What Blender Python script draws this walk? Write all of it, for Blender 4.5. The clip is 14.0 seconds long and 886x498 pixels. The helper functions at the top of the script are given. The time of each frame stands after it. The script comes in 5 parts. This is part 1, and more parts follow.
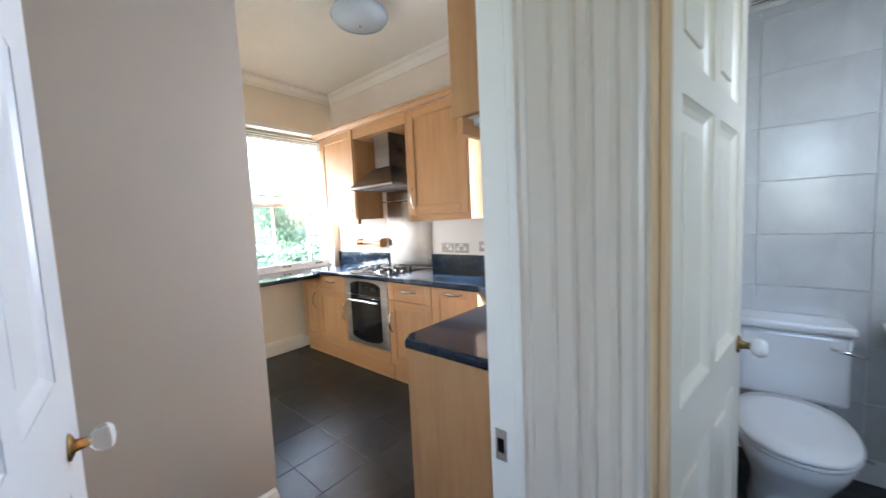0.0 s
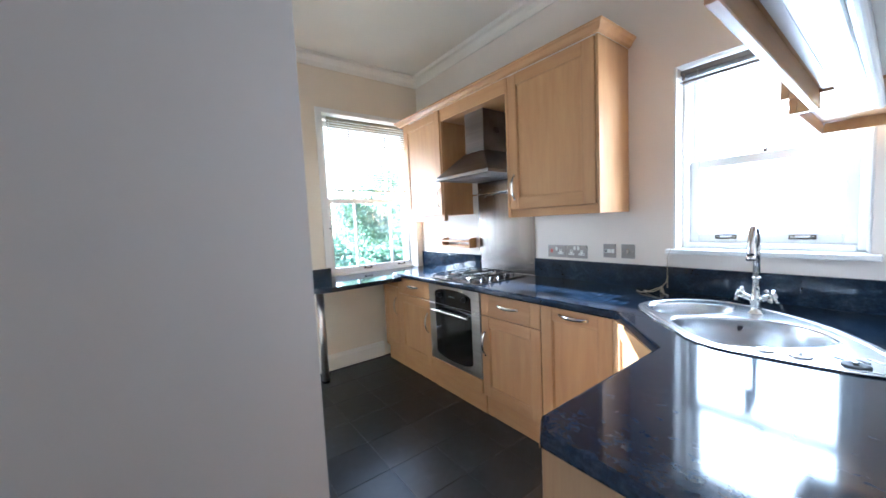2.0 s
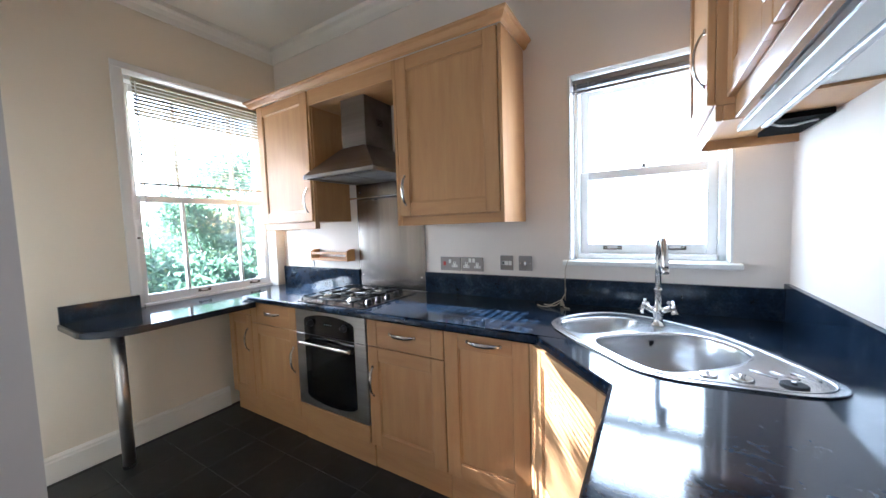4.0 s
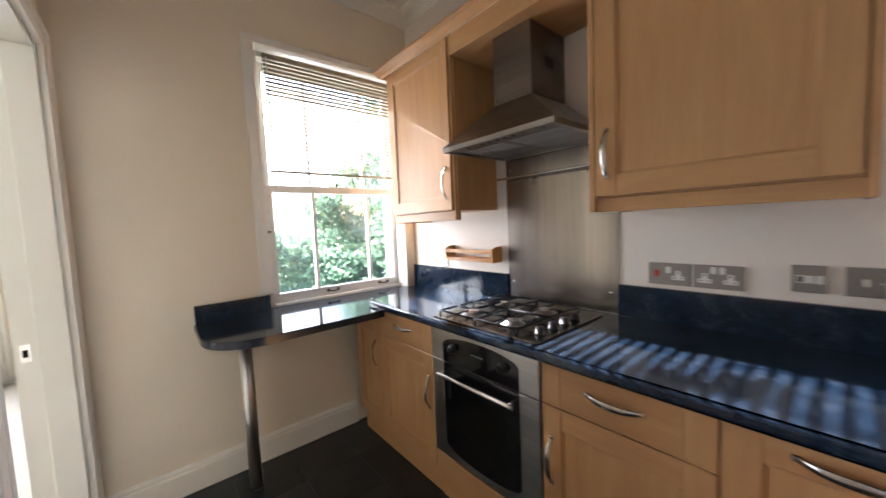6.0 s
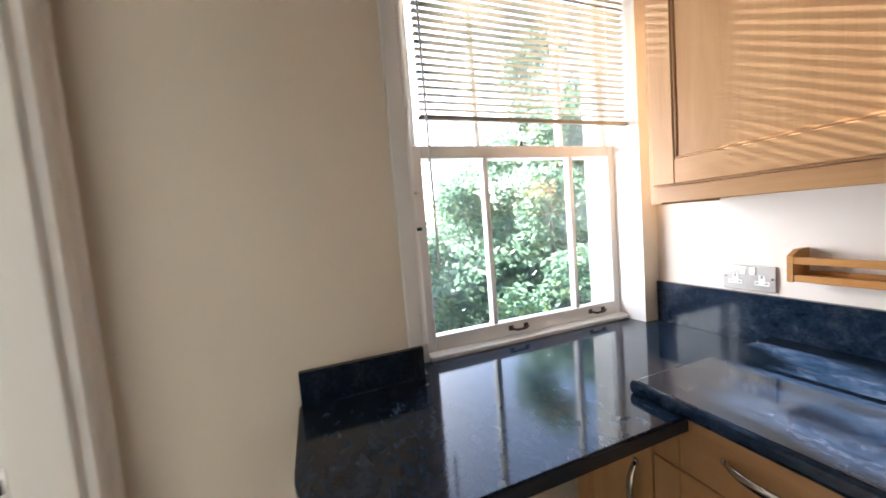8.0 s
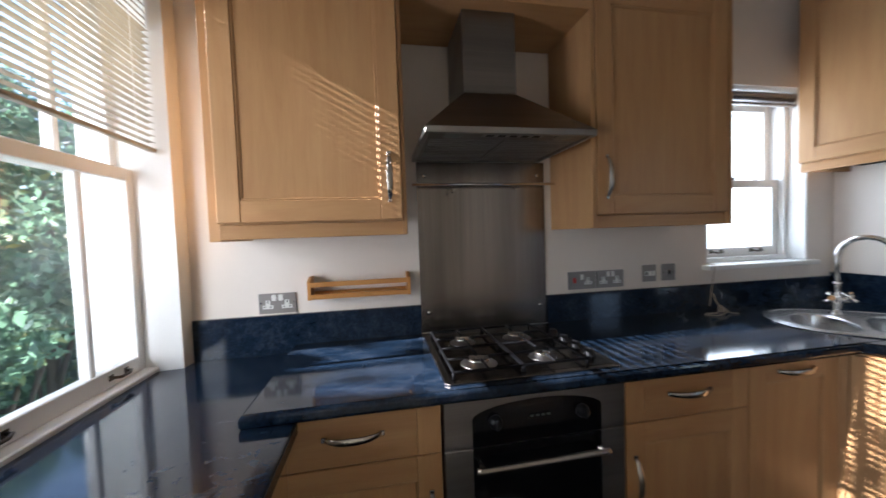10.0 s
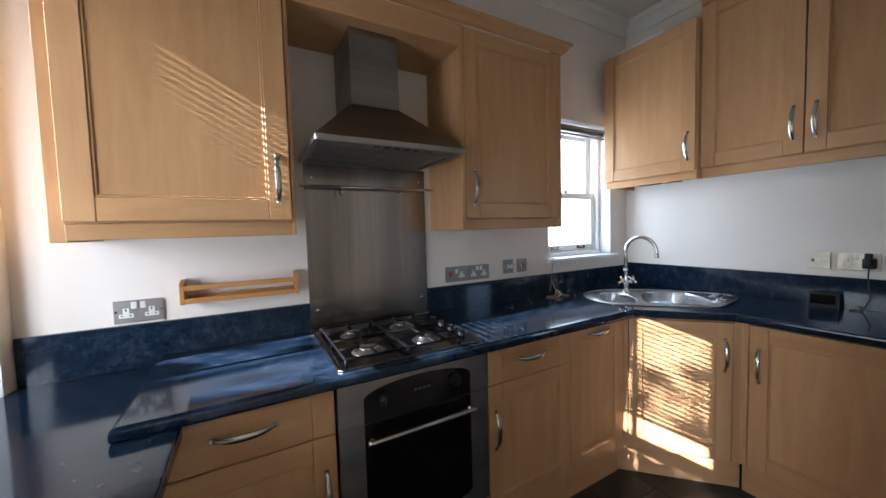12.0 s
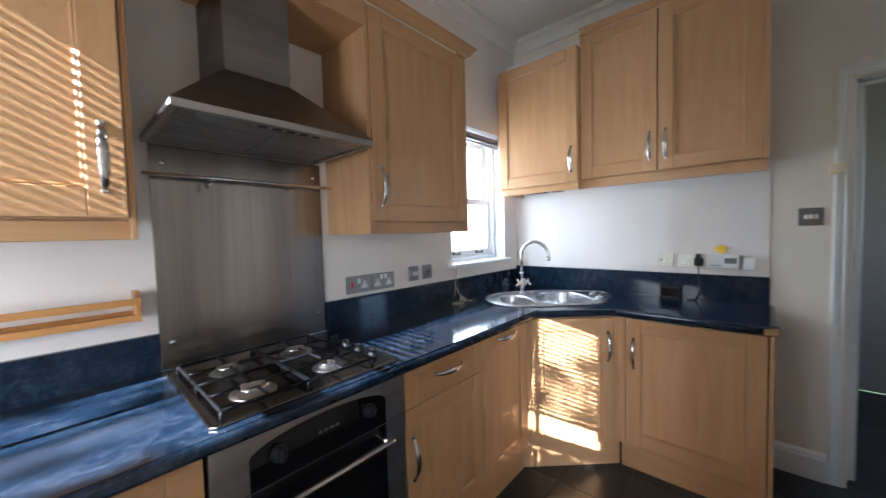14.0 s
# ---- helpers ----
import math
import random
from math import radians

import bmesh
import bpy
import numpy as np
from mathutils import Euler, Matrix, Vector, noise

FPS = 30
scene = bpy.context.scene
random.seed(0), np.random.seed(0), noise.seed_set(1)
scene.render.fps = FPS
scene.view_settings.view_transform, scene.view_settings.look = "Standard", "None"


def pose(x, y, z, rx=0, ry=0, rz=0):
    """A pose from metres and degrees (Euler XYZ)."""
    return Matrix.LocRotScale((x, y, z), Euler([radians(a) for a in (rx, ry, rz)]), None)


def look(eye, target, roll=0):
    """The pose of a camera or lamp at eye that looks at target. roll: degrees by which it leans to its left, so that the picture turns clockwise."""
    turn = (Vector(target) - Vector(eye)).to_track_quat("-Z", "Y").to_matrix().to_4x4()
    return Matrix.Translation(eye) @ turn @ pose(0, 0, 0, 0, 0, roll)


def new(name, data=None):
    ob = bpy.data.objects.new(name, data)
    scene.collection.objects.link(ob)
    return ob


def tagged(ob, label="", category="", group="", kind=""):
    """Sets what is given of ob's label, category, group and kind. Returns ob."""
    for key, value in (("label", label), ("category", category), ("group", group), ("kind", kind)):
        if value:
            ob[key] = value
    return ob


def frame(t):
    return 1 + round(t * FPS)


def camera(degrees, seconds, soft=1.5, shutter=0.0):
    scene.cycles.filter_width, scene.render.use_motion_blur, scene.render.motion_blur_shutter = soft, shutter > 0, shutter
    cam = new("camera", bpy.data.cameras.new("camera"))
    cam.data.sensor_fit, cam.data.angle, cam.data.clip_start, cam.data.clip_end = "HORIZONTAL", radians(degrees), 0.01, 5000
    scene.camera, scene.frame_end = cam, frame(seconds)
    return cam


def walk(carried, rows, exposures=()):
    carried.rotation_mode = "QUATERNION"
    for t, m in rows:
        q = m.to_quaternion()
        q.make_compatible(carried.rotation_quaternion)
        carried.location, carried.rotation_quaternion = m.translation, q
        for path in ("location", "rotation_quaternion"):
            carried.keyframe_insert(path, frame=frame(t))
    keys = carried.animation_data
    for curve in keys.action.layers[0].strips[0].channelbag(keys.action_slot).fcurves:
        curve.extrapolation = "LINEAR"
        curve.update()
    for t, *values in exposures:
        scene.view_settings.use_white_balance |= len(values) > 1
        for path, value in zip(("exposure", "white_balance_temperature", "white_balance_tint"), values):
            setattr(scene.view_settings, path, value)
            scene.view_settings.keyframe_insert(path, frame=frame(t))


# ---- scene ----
cam = camera(104.1, 14.0, shutter=0.3)
PATH = [
    (0, (3.733, -2.478, 1.347), (2.457, -0.946, 1.189), -2.6),
    (0.5, (3.621, -2.426, 1.368), (2.084, -1.157, 1.197), -3.0),
    (1, (3.464, -2.342, 1.353), (1.765, -1.298, 1.194), -3.1),
    (1.5, (3.331, -2.256, 1.35), (1.631, -1.215, 1.194), -2.8),
    (2, (3.223, -2.147, 1.347), (1.628, -0.95, 1.195), -2.7),
    (2.5, (3.101, -2.044, 1.355), (1.685, -0.639, 1.207), -2.4),
    (3, (2.998, -1.98, 1.362), (1.781, -0.4, 1.223), -2.0),
    (3.2, (2.963, -1.964, 1.363), (1.826, -0.324, 1.226), -1.9),
    (5.3, (2.54, -1.8, 1.328), (1.537, -0.075, 1.195), -2.0),
    (5.5, (2.452, -1.729, 1.34), (1.3, -0.1, 1.197), -2.1),
    (6, (2.202, -1.564, 1.342), (0.675, -0.281, 1.198), -2.5),
    (6.5, (1.947, -1.429, 1.36), (0.154, -0.557, 1.206), -2.8),
    (7, (1.643, -1.354, 1.34), (-0.304, -0.912, 1.214), -2.9),
    (7.2, (1.507, -1.347, 1.34), (-0.465, -1.039, 1.216), -3.2),
    (9.3, (0.709, -1.353, 1.375), (0.133, 0.558, 1.253), -3.0),
    (9.5, (0.725, -1.408, 1.354), (0.493, 0.576, 1.264), -2.0),
    (10, (0.755, -1.557, 1.356), (1.118, 0.408, 1.271), -1.9),
    (10.5, (0.736, -1.643, 1.362), (1.442, 0.226, 1.272), -1.8),
    (11, (0.708, -1.691, 1.366), (1.59, 0.102, 1.272), -1.8),
    (11.5, (0.691, -1.71, 1.364), (1.641, 0.047, 1.263), -1.7),
    (12, (0.699, -1.7, 1.362), (1.677, 0.042, 1.252), -1.6),
    (12.5, (0.723, -1.673, 1.354), (1.729, 0.053, 1.254), -1.7),
    (13, (0.745, -1.657, 1.355), (1.779, 0.052, 1.254), -1.6),
    (13.5, (0.74, -1.6, 1.35), (1.922, 0.01, 1.248), -1.6),
    (14, (0.719, -1.508, 1.355), (2.203, -0.17, 1.264), -1.5),
]
walk(cam, [(t, look(eye, target, roll)) for t, eye, target, roll in PATH], [(0, 4.7, 5600, 12), (0.7, 4.5, 5050, 11), (1.5, 4.4, 4950, 10), (3.2, 4.1, 4900, 10), (5.5, 3.6, 5850, 16), (7.2, 3.78, 5850, 16), (9.3, 2.5, 5700, 14), (11, 2.85, 5500, 15), (12.5, 3.03, 5300, 12), (14, 3.48, 5250, 13)])

# ---------- light ----------
SUN_WAY = Vector((1.0, 0.037, -0.54)).normalized()
sun = new("sun", bpy.data.lights.new("sun", "SUN"))
sun.data.energy, sun.data.angle, sun.data.color = 5.0, radians(0.3), (1.0, 0.945, 0.87)
sun.rotation_mode = "QUATERNION"
sun.rotation_quaternion = SUN_WAY.to_track_quat("-Z", "Y")
world = bpy.data.worlds.new("sky")
scene.world = world
world.use_nodes = True
wn = world.node_tree.nodes
sky = wn.new("ShaderNodeTexSky")
sky.sky_type, sky.sun_disc = "NISHITA", False
sky.sun_elevation, sky.sun_rotation = radians(28), radians(-92)
world.node_tree.links.new(sky.outputs[0], wn["Background"].inputs[0])
wn["Background"].inputs[1].default_value = 0.09


def window_light(name, m, width, height, watts, color=(0.86, 0.93, 1.0)):
    """An area lamp for light through an opening; shines along the local -z."""
    d = bpy.data.lights.new(name, "AREA")
    d.shape, d.size, d.size_y, d.energy, d.color = "RECTANGLE", width, height, watts, color
    ob = new(name, d)
    ob.matrix_world = m
    return ob


window_light("sky_light_sink_window", look((2.82, 0.24, 1.63), (2.82, -1, 1.55)), 0.62, 0.9, 2.0, (0.93, 0.96, 1.0))
# added fill lamp, hidden outside to one side of the tree window
window_light("fill_light_tree_window", look((-0.66, -1.35, 1.45), (0.7, -0.50, 1.58)), 0.8, 1.1, 6.8, (1.0, 0.97, 0.92))
window_light("sky_light_bay", look((-3.42, -4.2, 1.6), (0, -4.2, 1.3)), 2.0, 1.7, 38)
# added lamp to brighten the hall, from an invented opening out of view
window_light("fill_light_hall", look((4.6, -3.72, 1.7), (4.2, -2, 1.2)), 0.8, 1.1, 0.27, (1.0, 0.965, 0.91))
window_light("sky_light_cloakroom", look((4.78, -0.9, 1.9), (3.9, -0.7, 1.0)), 0.5, 0.6, 0.50)


# ---------- materials ----------
def material(name, color, rough=0.5, metal=0.0, spec=0.5):
    m = bpy.data.materials.new(name)
    m.use_nodes = True
    b = m.node_tree.nodes["Principled BSDF"]
    b.inputs["Base Color"].default_value = (*color, 1)
    b.inputs["Roughness"].default_value = rough
    b.inputs["Metallic"].default_value = metal
    b.inputs["Specular IOR Level"].default_value = spec
    return m


def tex(m, kind, scale, stretch=(1, 1, 1), detail=4.0, rough=0.55, distortion=0.0):
    """A noise over the object's own coordinates; returns its value's socket."""
    n, l = m.node_tree.nodes, m.node_tree.links
    co, mp, t = n.new("ShaderNodeTexCoord"), n.new("ShaderNodeMapping"), n.new(kind)
    mp.inputs["Scale"].default_value = stretch
    l.new(co.outputs["Object"], mp.inputs[0])
    l.new(mp.outputs[0], t.inputs["Vector"])
    t.inputs["Scale"].default_value = scale
    if kind == "ShaderNodeTexNoise":
        t.inputs["Detail"].default_value, t.inputs["Roughness"].default_value = detail, rough
        t.inputs["Distortion"].default_value = distortion
    return t.outputs[0]


def ramp(m, value, stops):
    r = m.node_tree.nodes.new("ShaderNodeValToRGB")
    e = r.color_ramp.elements
    while len(e) < len(stops):
        e.new(0.5)
    for s, (p, c) in zip(e, stops):
        s.position, s.color = p, (*c, 1)
    m.node_tree.links.new(value, r.inputs[0])
    return r.outputs[0]


def blend(m, a, b, fac, mode="MULTIPLY"):
    x = m.node_tree.nodes.new("ShaderNodeMix")
    x.data_type, x.blend_type = "RGBA", mode
    l = m.node_tree.links
    for sock, v in ((x.inputs[0], fac), (x.inputs[6], a), (x.inputs[7], b)):
        if isinstance(v, (int, float)):
            sock.default_value = v
        elif isinstance(v, tuple):
            sock.default_value = (*v, 1)
        else:
            l.new(v, sock)
    return x.outputs[2]


def set_in(m, name, socket):
    m.node_tree.links.new(socket, m.node_tree.nodes["Principled BSDF"].inputs[name])


def bump(m, height, strength, distance=0.002):
    b = m.node_tree.nodes.new("ShaderNodeBump")
    b.inputs["Strength"].default_value, b.inputs["Distance"].default_value = strength, distance
    m.node_tree.links.new(height, b.inputs["Height"])
    set_in(m, "Normal", b.outputs[0])


def vary(m, value, lo, hi, name="Roughness"):
    r = m.node_tree.nodes.new("ShaderNodeMapRange")
    r.inputs[3].default_value, r.inputs[4].default_value = lo, hi
    m.node_tree.links.new(value, r.inputs[0])
    set_in(m, name, r.outputs[0])


def random_of(m, which="island"):
    if which == "island":
        return m.node_tree.nodes.new("ShaderNodeNewGeometry").outputs["Random Per Island"]
    return m.node_tree.nodes.new("ShaderNodeObjectInfo").outputs["Random"]


def paint(name, color, rough=0.6, grain=0.12):
    m = material(name, color, rough, 0, 0.35)
    big = tex(m, "ShaderNodeTexNoise", 1.3, detail=3)
    dark = tuple(c * 0.93 for c in color)
    set_in(m, "Base Color", ramp(m, big, [(0.3, dark), (0.7, color)]))
    bump(m, tex(m, "ShaderNodeTexNoise", 160, detail=3), grain, 0.0015)
    return m


def wood(name, axis, tone=1.0, tint=(1, 1, 1)):
    st = [9, 9, 9]
    st[axis] = 1.0
    m = material(name, (0.6, 0.4, 0.2), 0.40, 0, 0.36)
    g = tex(m, "ShaderNodeTexNoise", 2.2, tuple(st), 7, 0.62, 0.5)
    fine = [160, 160, 160]
    fine[axis] = 5
    f = tex(m, "ShaderNodeTexNoise", 1.5, tuple(fine), 3, 0.6)
    c = ramp(m, g, [(0.28, (0.48 * tone, 0.255 * tone, 0.110 * tone)), (0.5, (0.53 * tone, 0.30 * tone, 0.132 * tone)),
                    (0.75, (0.58 * tone, 0.345 * tone, 0.155 * tone))])
    c = blend(m, c, ramp(m, f, [(0.3, (0.90, 0.88, 0.86)), (0.6, (1, 1, 1))]), 0.45)
    c = blend(m, c, ramp(m, random_of(m), [(0.0, (0.92, 0.90, 0.88)), (1.0, (1.05, 1.05, 1.05))]), 0.8)
    c = blend(m, c, tint, 1.0)
    set_in(m, "Base Color", c)
    vary(m, g, 0.30, 0.42)
    bump(m, f, 0.06, 0.001)
    return m


def metal(name, color, rough, axis=0, streak=0.25):
    m = material(name, color, rough, 1.0)
    st = [90, 90, 90]
    st[axis] = 0.8
    f = tex(m, "ShaderNodeTexNoise", 1.4, tuple(st), 6, 0.75)
    # broad bands in the colour stand in for blurred reflections of the room
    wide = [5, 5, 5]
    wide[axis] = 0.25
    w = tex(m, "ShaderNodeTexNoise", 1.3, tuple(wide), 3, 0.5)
    big = tex(m, "ShaderNodeTexNoise", 5, detail=3)
    vary(m, big, rough * 0.95, rough * 1.08)
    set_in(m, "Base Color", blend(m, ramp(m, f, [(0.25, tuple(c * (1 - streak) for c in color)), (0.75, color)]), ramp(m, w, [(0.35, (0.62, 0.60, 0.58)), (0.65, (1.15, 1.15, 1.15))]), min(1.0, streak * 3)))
    bump(m, f, 0.03, 0.0003)
    return m


CREAM = paint("cream wall paint", (0.80, 0.715, 0.575))
PALE = paint("off-white wall paint", (0.83, 0.755, 0.672))
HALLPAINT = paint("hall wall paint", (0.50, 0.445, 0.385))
WHITE_CEILING = paint("ceiling paint", (0.80, 0.765, 0.68), 0.7)
TRIM = paint("white gloss paint", (0.82, 0.79, 0.715), 0.28, 0.05)
DOORPAINT = paint("white door paint", (0.68, 0.70, 0.735), 0.3, 0.05)
SASH = paint("white sash paint", (0.82, 0.81, 0.78), 0.3, 0.08)
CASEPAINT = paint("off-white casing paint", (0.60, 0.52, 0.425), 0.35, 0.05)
# tan holds the warm shadow on the cloakroom jamb in its colour
TANSHADE = paint("tan-shaded gloss paint", (0.62, 0.44, 0.25), 0.35, 0.05)
DOORCREAM = paint("cream door paint", (0.80, 0.74, 0.61), 0.3, 0.05)
WOOD_V, WOOD_H, WOOD_D = wood("maple upright grain", 2), wood("maple level grain", 0), wood("maple cross grain", 1)
PINE = wood("spice rack pine", 0, 1.0, (1.0, 0.85, 0.55))
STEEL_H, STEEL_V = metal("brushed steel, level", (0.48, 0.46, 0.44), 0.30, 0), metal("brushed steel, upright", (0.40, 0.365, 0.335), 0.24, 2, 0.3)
LEGSTEEL = metal("satin tube steel", (0.62, 0.61, 0.60), 0.36, 2, 0.02)
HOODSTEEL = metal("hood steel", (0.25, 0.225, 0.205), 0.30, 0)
NICKEL = metal("brushed nickel", (0.56, 0.52, 0.47), 0.26, 0, 0.1)
TAPSTEEL = metal("satin tap steel", (0.66, 0.64, 0.61), 0.16, 2, 0.06)
CHROME = material("chrome", (0.80, 0.80, 0.80), 0.07, 1.0)
SINKSTEEL = metal("sink steel", (0.66, 0.67, 0.68), 0.26, 0, 0.10)
BRASS = metal("worn brass", (0.42, 0.29, 0.12), 0.25, 0, 0.2)
BLACK_IRON = material("black enamelled iron", (0.006, 0.006, 0.007), 0.55, 0, 0.12)
BLACK_PLASTIC = material("black plastic", (0.009, 0.009, 0.010), 0.4, 0, 0.35)
BLACK_GLASS = material("black oven glass", (0.004, 0.004, 0.005), 0.05, 0, 0.38)
GREY_FILTER = metal("grease filter aluminium", (0.42, 0.41, 0.40), 0.45, 0, 0.3)
WHITE_PLASTIC = material("white plastic", (0.75, 0.74, 0.70), 0.35)
CREAM_PLASTIC = material("yellowed plastic", (0.72, 0.62, 0.40), 0.4)
YELLOW = material("yellow plastic", (0.80, 0.52, 0.02), 0.4)
RED = material("red rocker plastic", (0.45, 0.03, 0.02), 0.35)
DARK = material("dark cavity", (0.006, 0.006, 0.006), 0.9, 0, 0.05)
CERAMIC = material("white ceramic", (0.80, 0.80, 0.79), 0.10)
BRONZE = metal("dark bronze", (0.10, 0.08, 0.06), 0.4, 0, 0.2)
LCD = material("grey display", (0.16, 0.18, 0.15), 0.3)
INK = material("printed grey", (0.12, 0.12, 0.12), 0.6)
CORD = material("tan cable", (0.42, 0.33, 0.22), 0.6)
RUBBER = material("black rubber", (0.02, 0.02, 0.02), 0.6)
SLATPAINT = material("cream slat enamel", (0.33, 0.285, 0.20), 0.4)
SLATDARK = material("grey-brown slat enamel", (0.20, 0.18, 0.17), 0.4)
CURTAIN = paint("beige curtain cloth", (0.78, 0.73, 0.65), 0.9, 0.3)

WORKTOP = material("blue-black mottled laminate", (0.02, 0.03, 0.05), 0.13, 0, 0.38)
_n = tex(WORKTOP, "ShaderNodeTexNoise", 16, (1, 1.5, 1), 8, 0.7, 0.4)
_f = tex(WORKTOP, "ShaderNodeTexNoise", 90, detail=4)
_c = ramp(WORKTOP, _n, [(0.30, (0.004, 0.009, 0.018)), (0.5, (0.009, 0.018, 0.034)), (0.66, (0.028, 0.038, 0.056)), (0.8, (0.105, 0.114, 0.128))])
_c = blend(WORKTOP, _c, ramp(WORKTOP, _f, [(0.35, (0.6, 0.6, 0.6)), (0.7, (1.35, 1.35, 1.35))]), 0.8)
set_in(WORKTOP, "Base Color", _c)
vary(WORKTOP, tex(WORKTOP, "ShaderNodeTexNoise", 7, detail=5), 0.06, 0.12)
bump(WORKTOP, _f, 0.012, 0.0005)

TILE = material("dark slate floor tile", (0.02, 0.02, 0.022), 0.3, 0, 0.5)
_n = tex(TILE, "ShaderNodeTexNoise", 6, detail=7, rough=0.65, distortion=0.6)
_c = ramp(TILE, _n, [(0.3, (0.008, 0.010, 0.011)), (0.55, (0.018, 0.021, 0.023)), (0.8, (0.038, 0.042, 0.044))])
_c = blend(TILE, _c, ramp(TILE, random_of(TILE, "object"), [(0, (0.8, 0.82, 0.85)), (1, (1.3, 1.28, 1.2))]), 1.0)
set_in(TILE, "Base Color", _c)
vary(TILE, _n, 0.24, 0.40)
bump(TILE, tex(TILE, "ShaderNodeTexNoise", 26, detail=4), 0.06, 0.002)
GROUT = material("grey grout", (0.055, 0.055, 0.054), 0.85)

WCTILE = material("pale grey wall tile", (0.66, 0.66, 0.65), 0.18)
_n = tex(WCTILE, "ShaderNodeTexNoise", 5, detail=6, distortion=0.8)
set_in(WCTILE, "Base Color", ramp(WCTILE, _n, [(0.3, (0.56, 0.56, 0.56)), (0.7, (0.68, 0.68, 0.67))]))
WCGROUT = material("white grout", (0.80, 0.80, 0.79), 0.8)

CARPET = material("pale carpet pile", (0.55, 0.50, 0.43), 0.95, 0, 0.1)
_n = tex(CARPET, "ShaderNodeTexNoise", 3, detail=6)
set_in(CARPET, "Base Color", ramp(CARPET, _n, [(0.3, (0.48, 0.44, 0.38)), (0.7, (0.60, 0.55, 0.48))]))
bump(CARPET, tex(CARPET, "ShaderNodeTexNoise", 350, detail=2), 0.8, 0.004)

FROST = material("frosted blue-white glass", (0.62, 0.72, 0.82), 0.25)
FROST.node_tree.nodes["Principled BSDF"].inputs["Transmission Weight"].default_value = 0.35
KNOBGLASS = material("clear knob glass", (0.9, 0.92, 0.93), 0.03)
KNOBGLASS.node_tree.nodes["Principled BSDF"].inputs["Transmission Weight"].default_value = 0.8


def pane_glass():
    m = bpy.data.materials.new("window glass")
    m.use_nodes = True
    n, l = m.node_tree.nodes, m.node_tree.links
    n.clear()
    out, mix, tr, gl, fr = (n.new("ShaderNode" + k) for k in ("OutputMaterial", "MixShader", "BsdfTransparent", "BsdfGlossy", "LayerWeight"))
    tr.inputs[0].default_value = (0.95, 0.97, 0.96, 1)
    gl.inputs["Roughness"].default_value = 0.02
    fr.inputs[0].default_value = 0.5
    pw, add = n.new("ShaderNodeMath"), n.new("ShaderNodeMath")
    pw.operation, add.operation = "POWER", "MULTIPLY_ADD"
    pw.inputs[1].default_value, add.inputs[1].default_value, add.inputs[2].default_value = 4.0, 0.5, 0.05
    l.new(fr.outputs["Facing"], pw.inputs[0])
    l.new(pw.outputs[0], add.inputs[0])
    l.new(add.outputs[0], mix.inputs[0])
    l.new(tr.outputs[0], mix.inputs[1])
    l.new(gl.outputs[0], mix.inputs[2])
    co, noise, rng_, film, dust = (n.new("ShaderNode" + k) for k in ("TexCoord", "TexNoise", "MapRange", "BsdfTranslucent", "MixShader"))
    noise.inputs["Scale"].default_value, noise.inputs["Detail"].default_value = 3.2, 5.0
    l.new(co.outputs["Object"], noise.inputs["Vector"])
    l.new(noise.outputs[0], rng_.inputs[0])
    rng_.inputs[1].default_value, rng_.inputs[2].default_value = 0.35, 0.75
    rng_.inputs[3].default_value, rng_.inputs[4].default_value = 0.002, 0.014
    film.inputs[0].default_value = (0.80, 0.88, 0.90, 1)
    l.new(rng_.outputs[0], dust.inputs[0])
    l.new(mix.outputs[0], dust.inputs[1])
    l.new(film.outputs[0], dust.inputs[2])
    l.new(dust.outputs[0], out.inputs[0])
    return m


GLASS = pane_glass()

LEAF = material("green leaves", (0.07, 0.12, 0.03), 0.45)
set_in(LEAF, "Base Color", ramp(LEAF, random_of(LEAF), [(0, (0.040, 0.085, 0.070)), (0.6, (0.068, 0.122, 0.088)), (0.92, (0.15, 0.21, 0.085)), (1, (0.34, 0.27, 0.03))]))
_b = LEAF.node_tree.nodes["Principled BSDF"]
_t, _x = LEAF.node_tree.nodes.new("ShaderNodeBsdfTranslucent"), LEAF.node_tree.nodes.new("ShaderNodeMixShader")
_t.inputs[0].default_value = (0.18, 0.30, 0.18, 1)
_x.inputs[0].default_value = 0.5
LEAF.node_tree.links.new(_b.outputs[0], _x.inputs[1])
LEAF.node_tree.links.new(_t.outputs[0], _x.inputs[2])
LEAF.node_tree.links.new(_x.outputs[0], LEAF.node_tree.nodes["Material Output"].inputs[0])
BARK = material("tree bark", (0.09, 0.07, 0.05), 0.9)
bump(BARK, tex(BARK, "ShaderNodeTexNoise", 20, (1, 1, 0.3)), 0.8, 0.02)
GRASS = material("lawn", (0.06, 0.10, 0.03), 0.9)
set_in(GRASS, "Base Color", ramp(GRASS, tex(GRASS, "ShaderNodeTexNoise", 0.5, detail=8), [(0.3, (0.04, 0.07, 0.02)), (0.7, (0.09, 0.13, 0.04))]))
BRICKWORK = paint("rendered outer wall", (0.55, 0.50, 0.42), 0.9, 0.4)


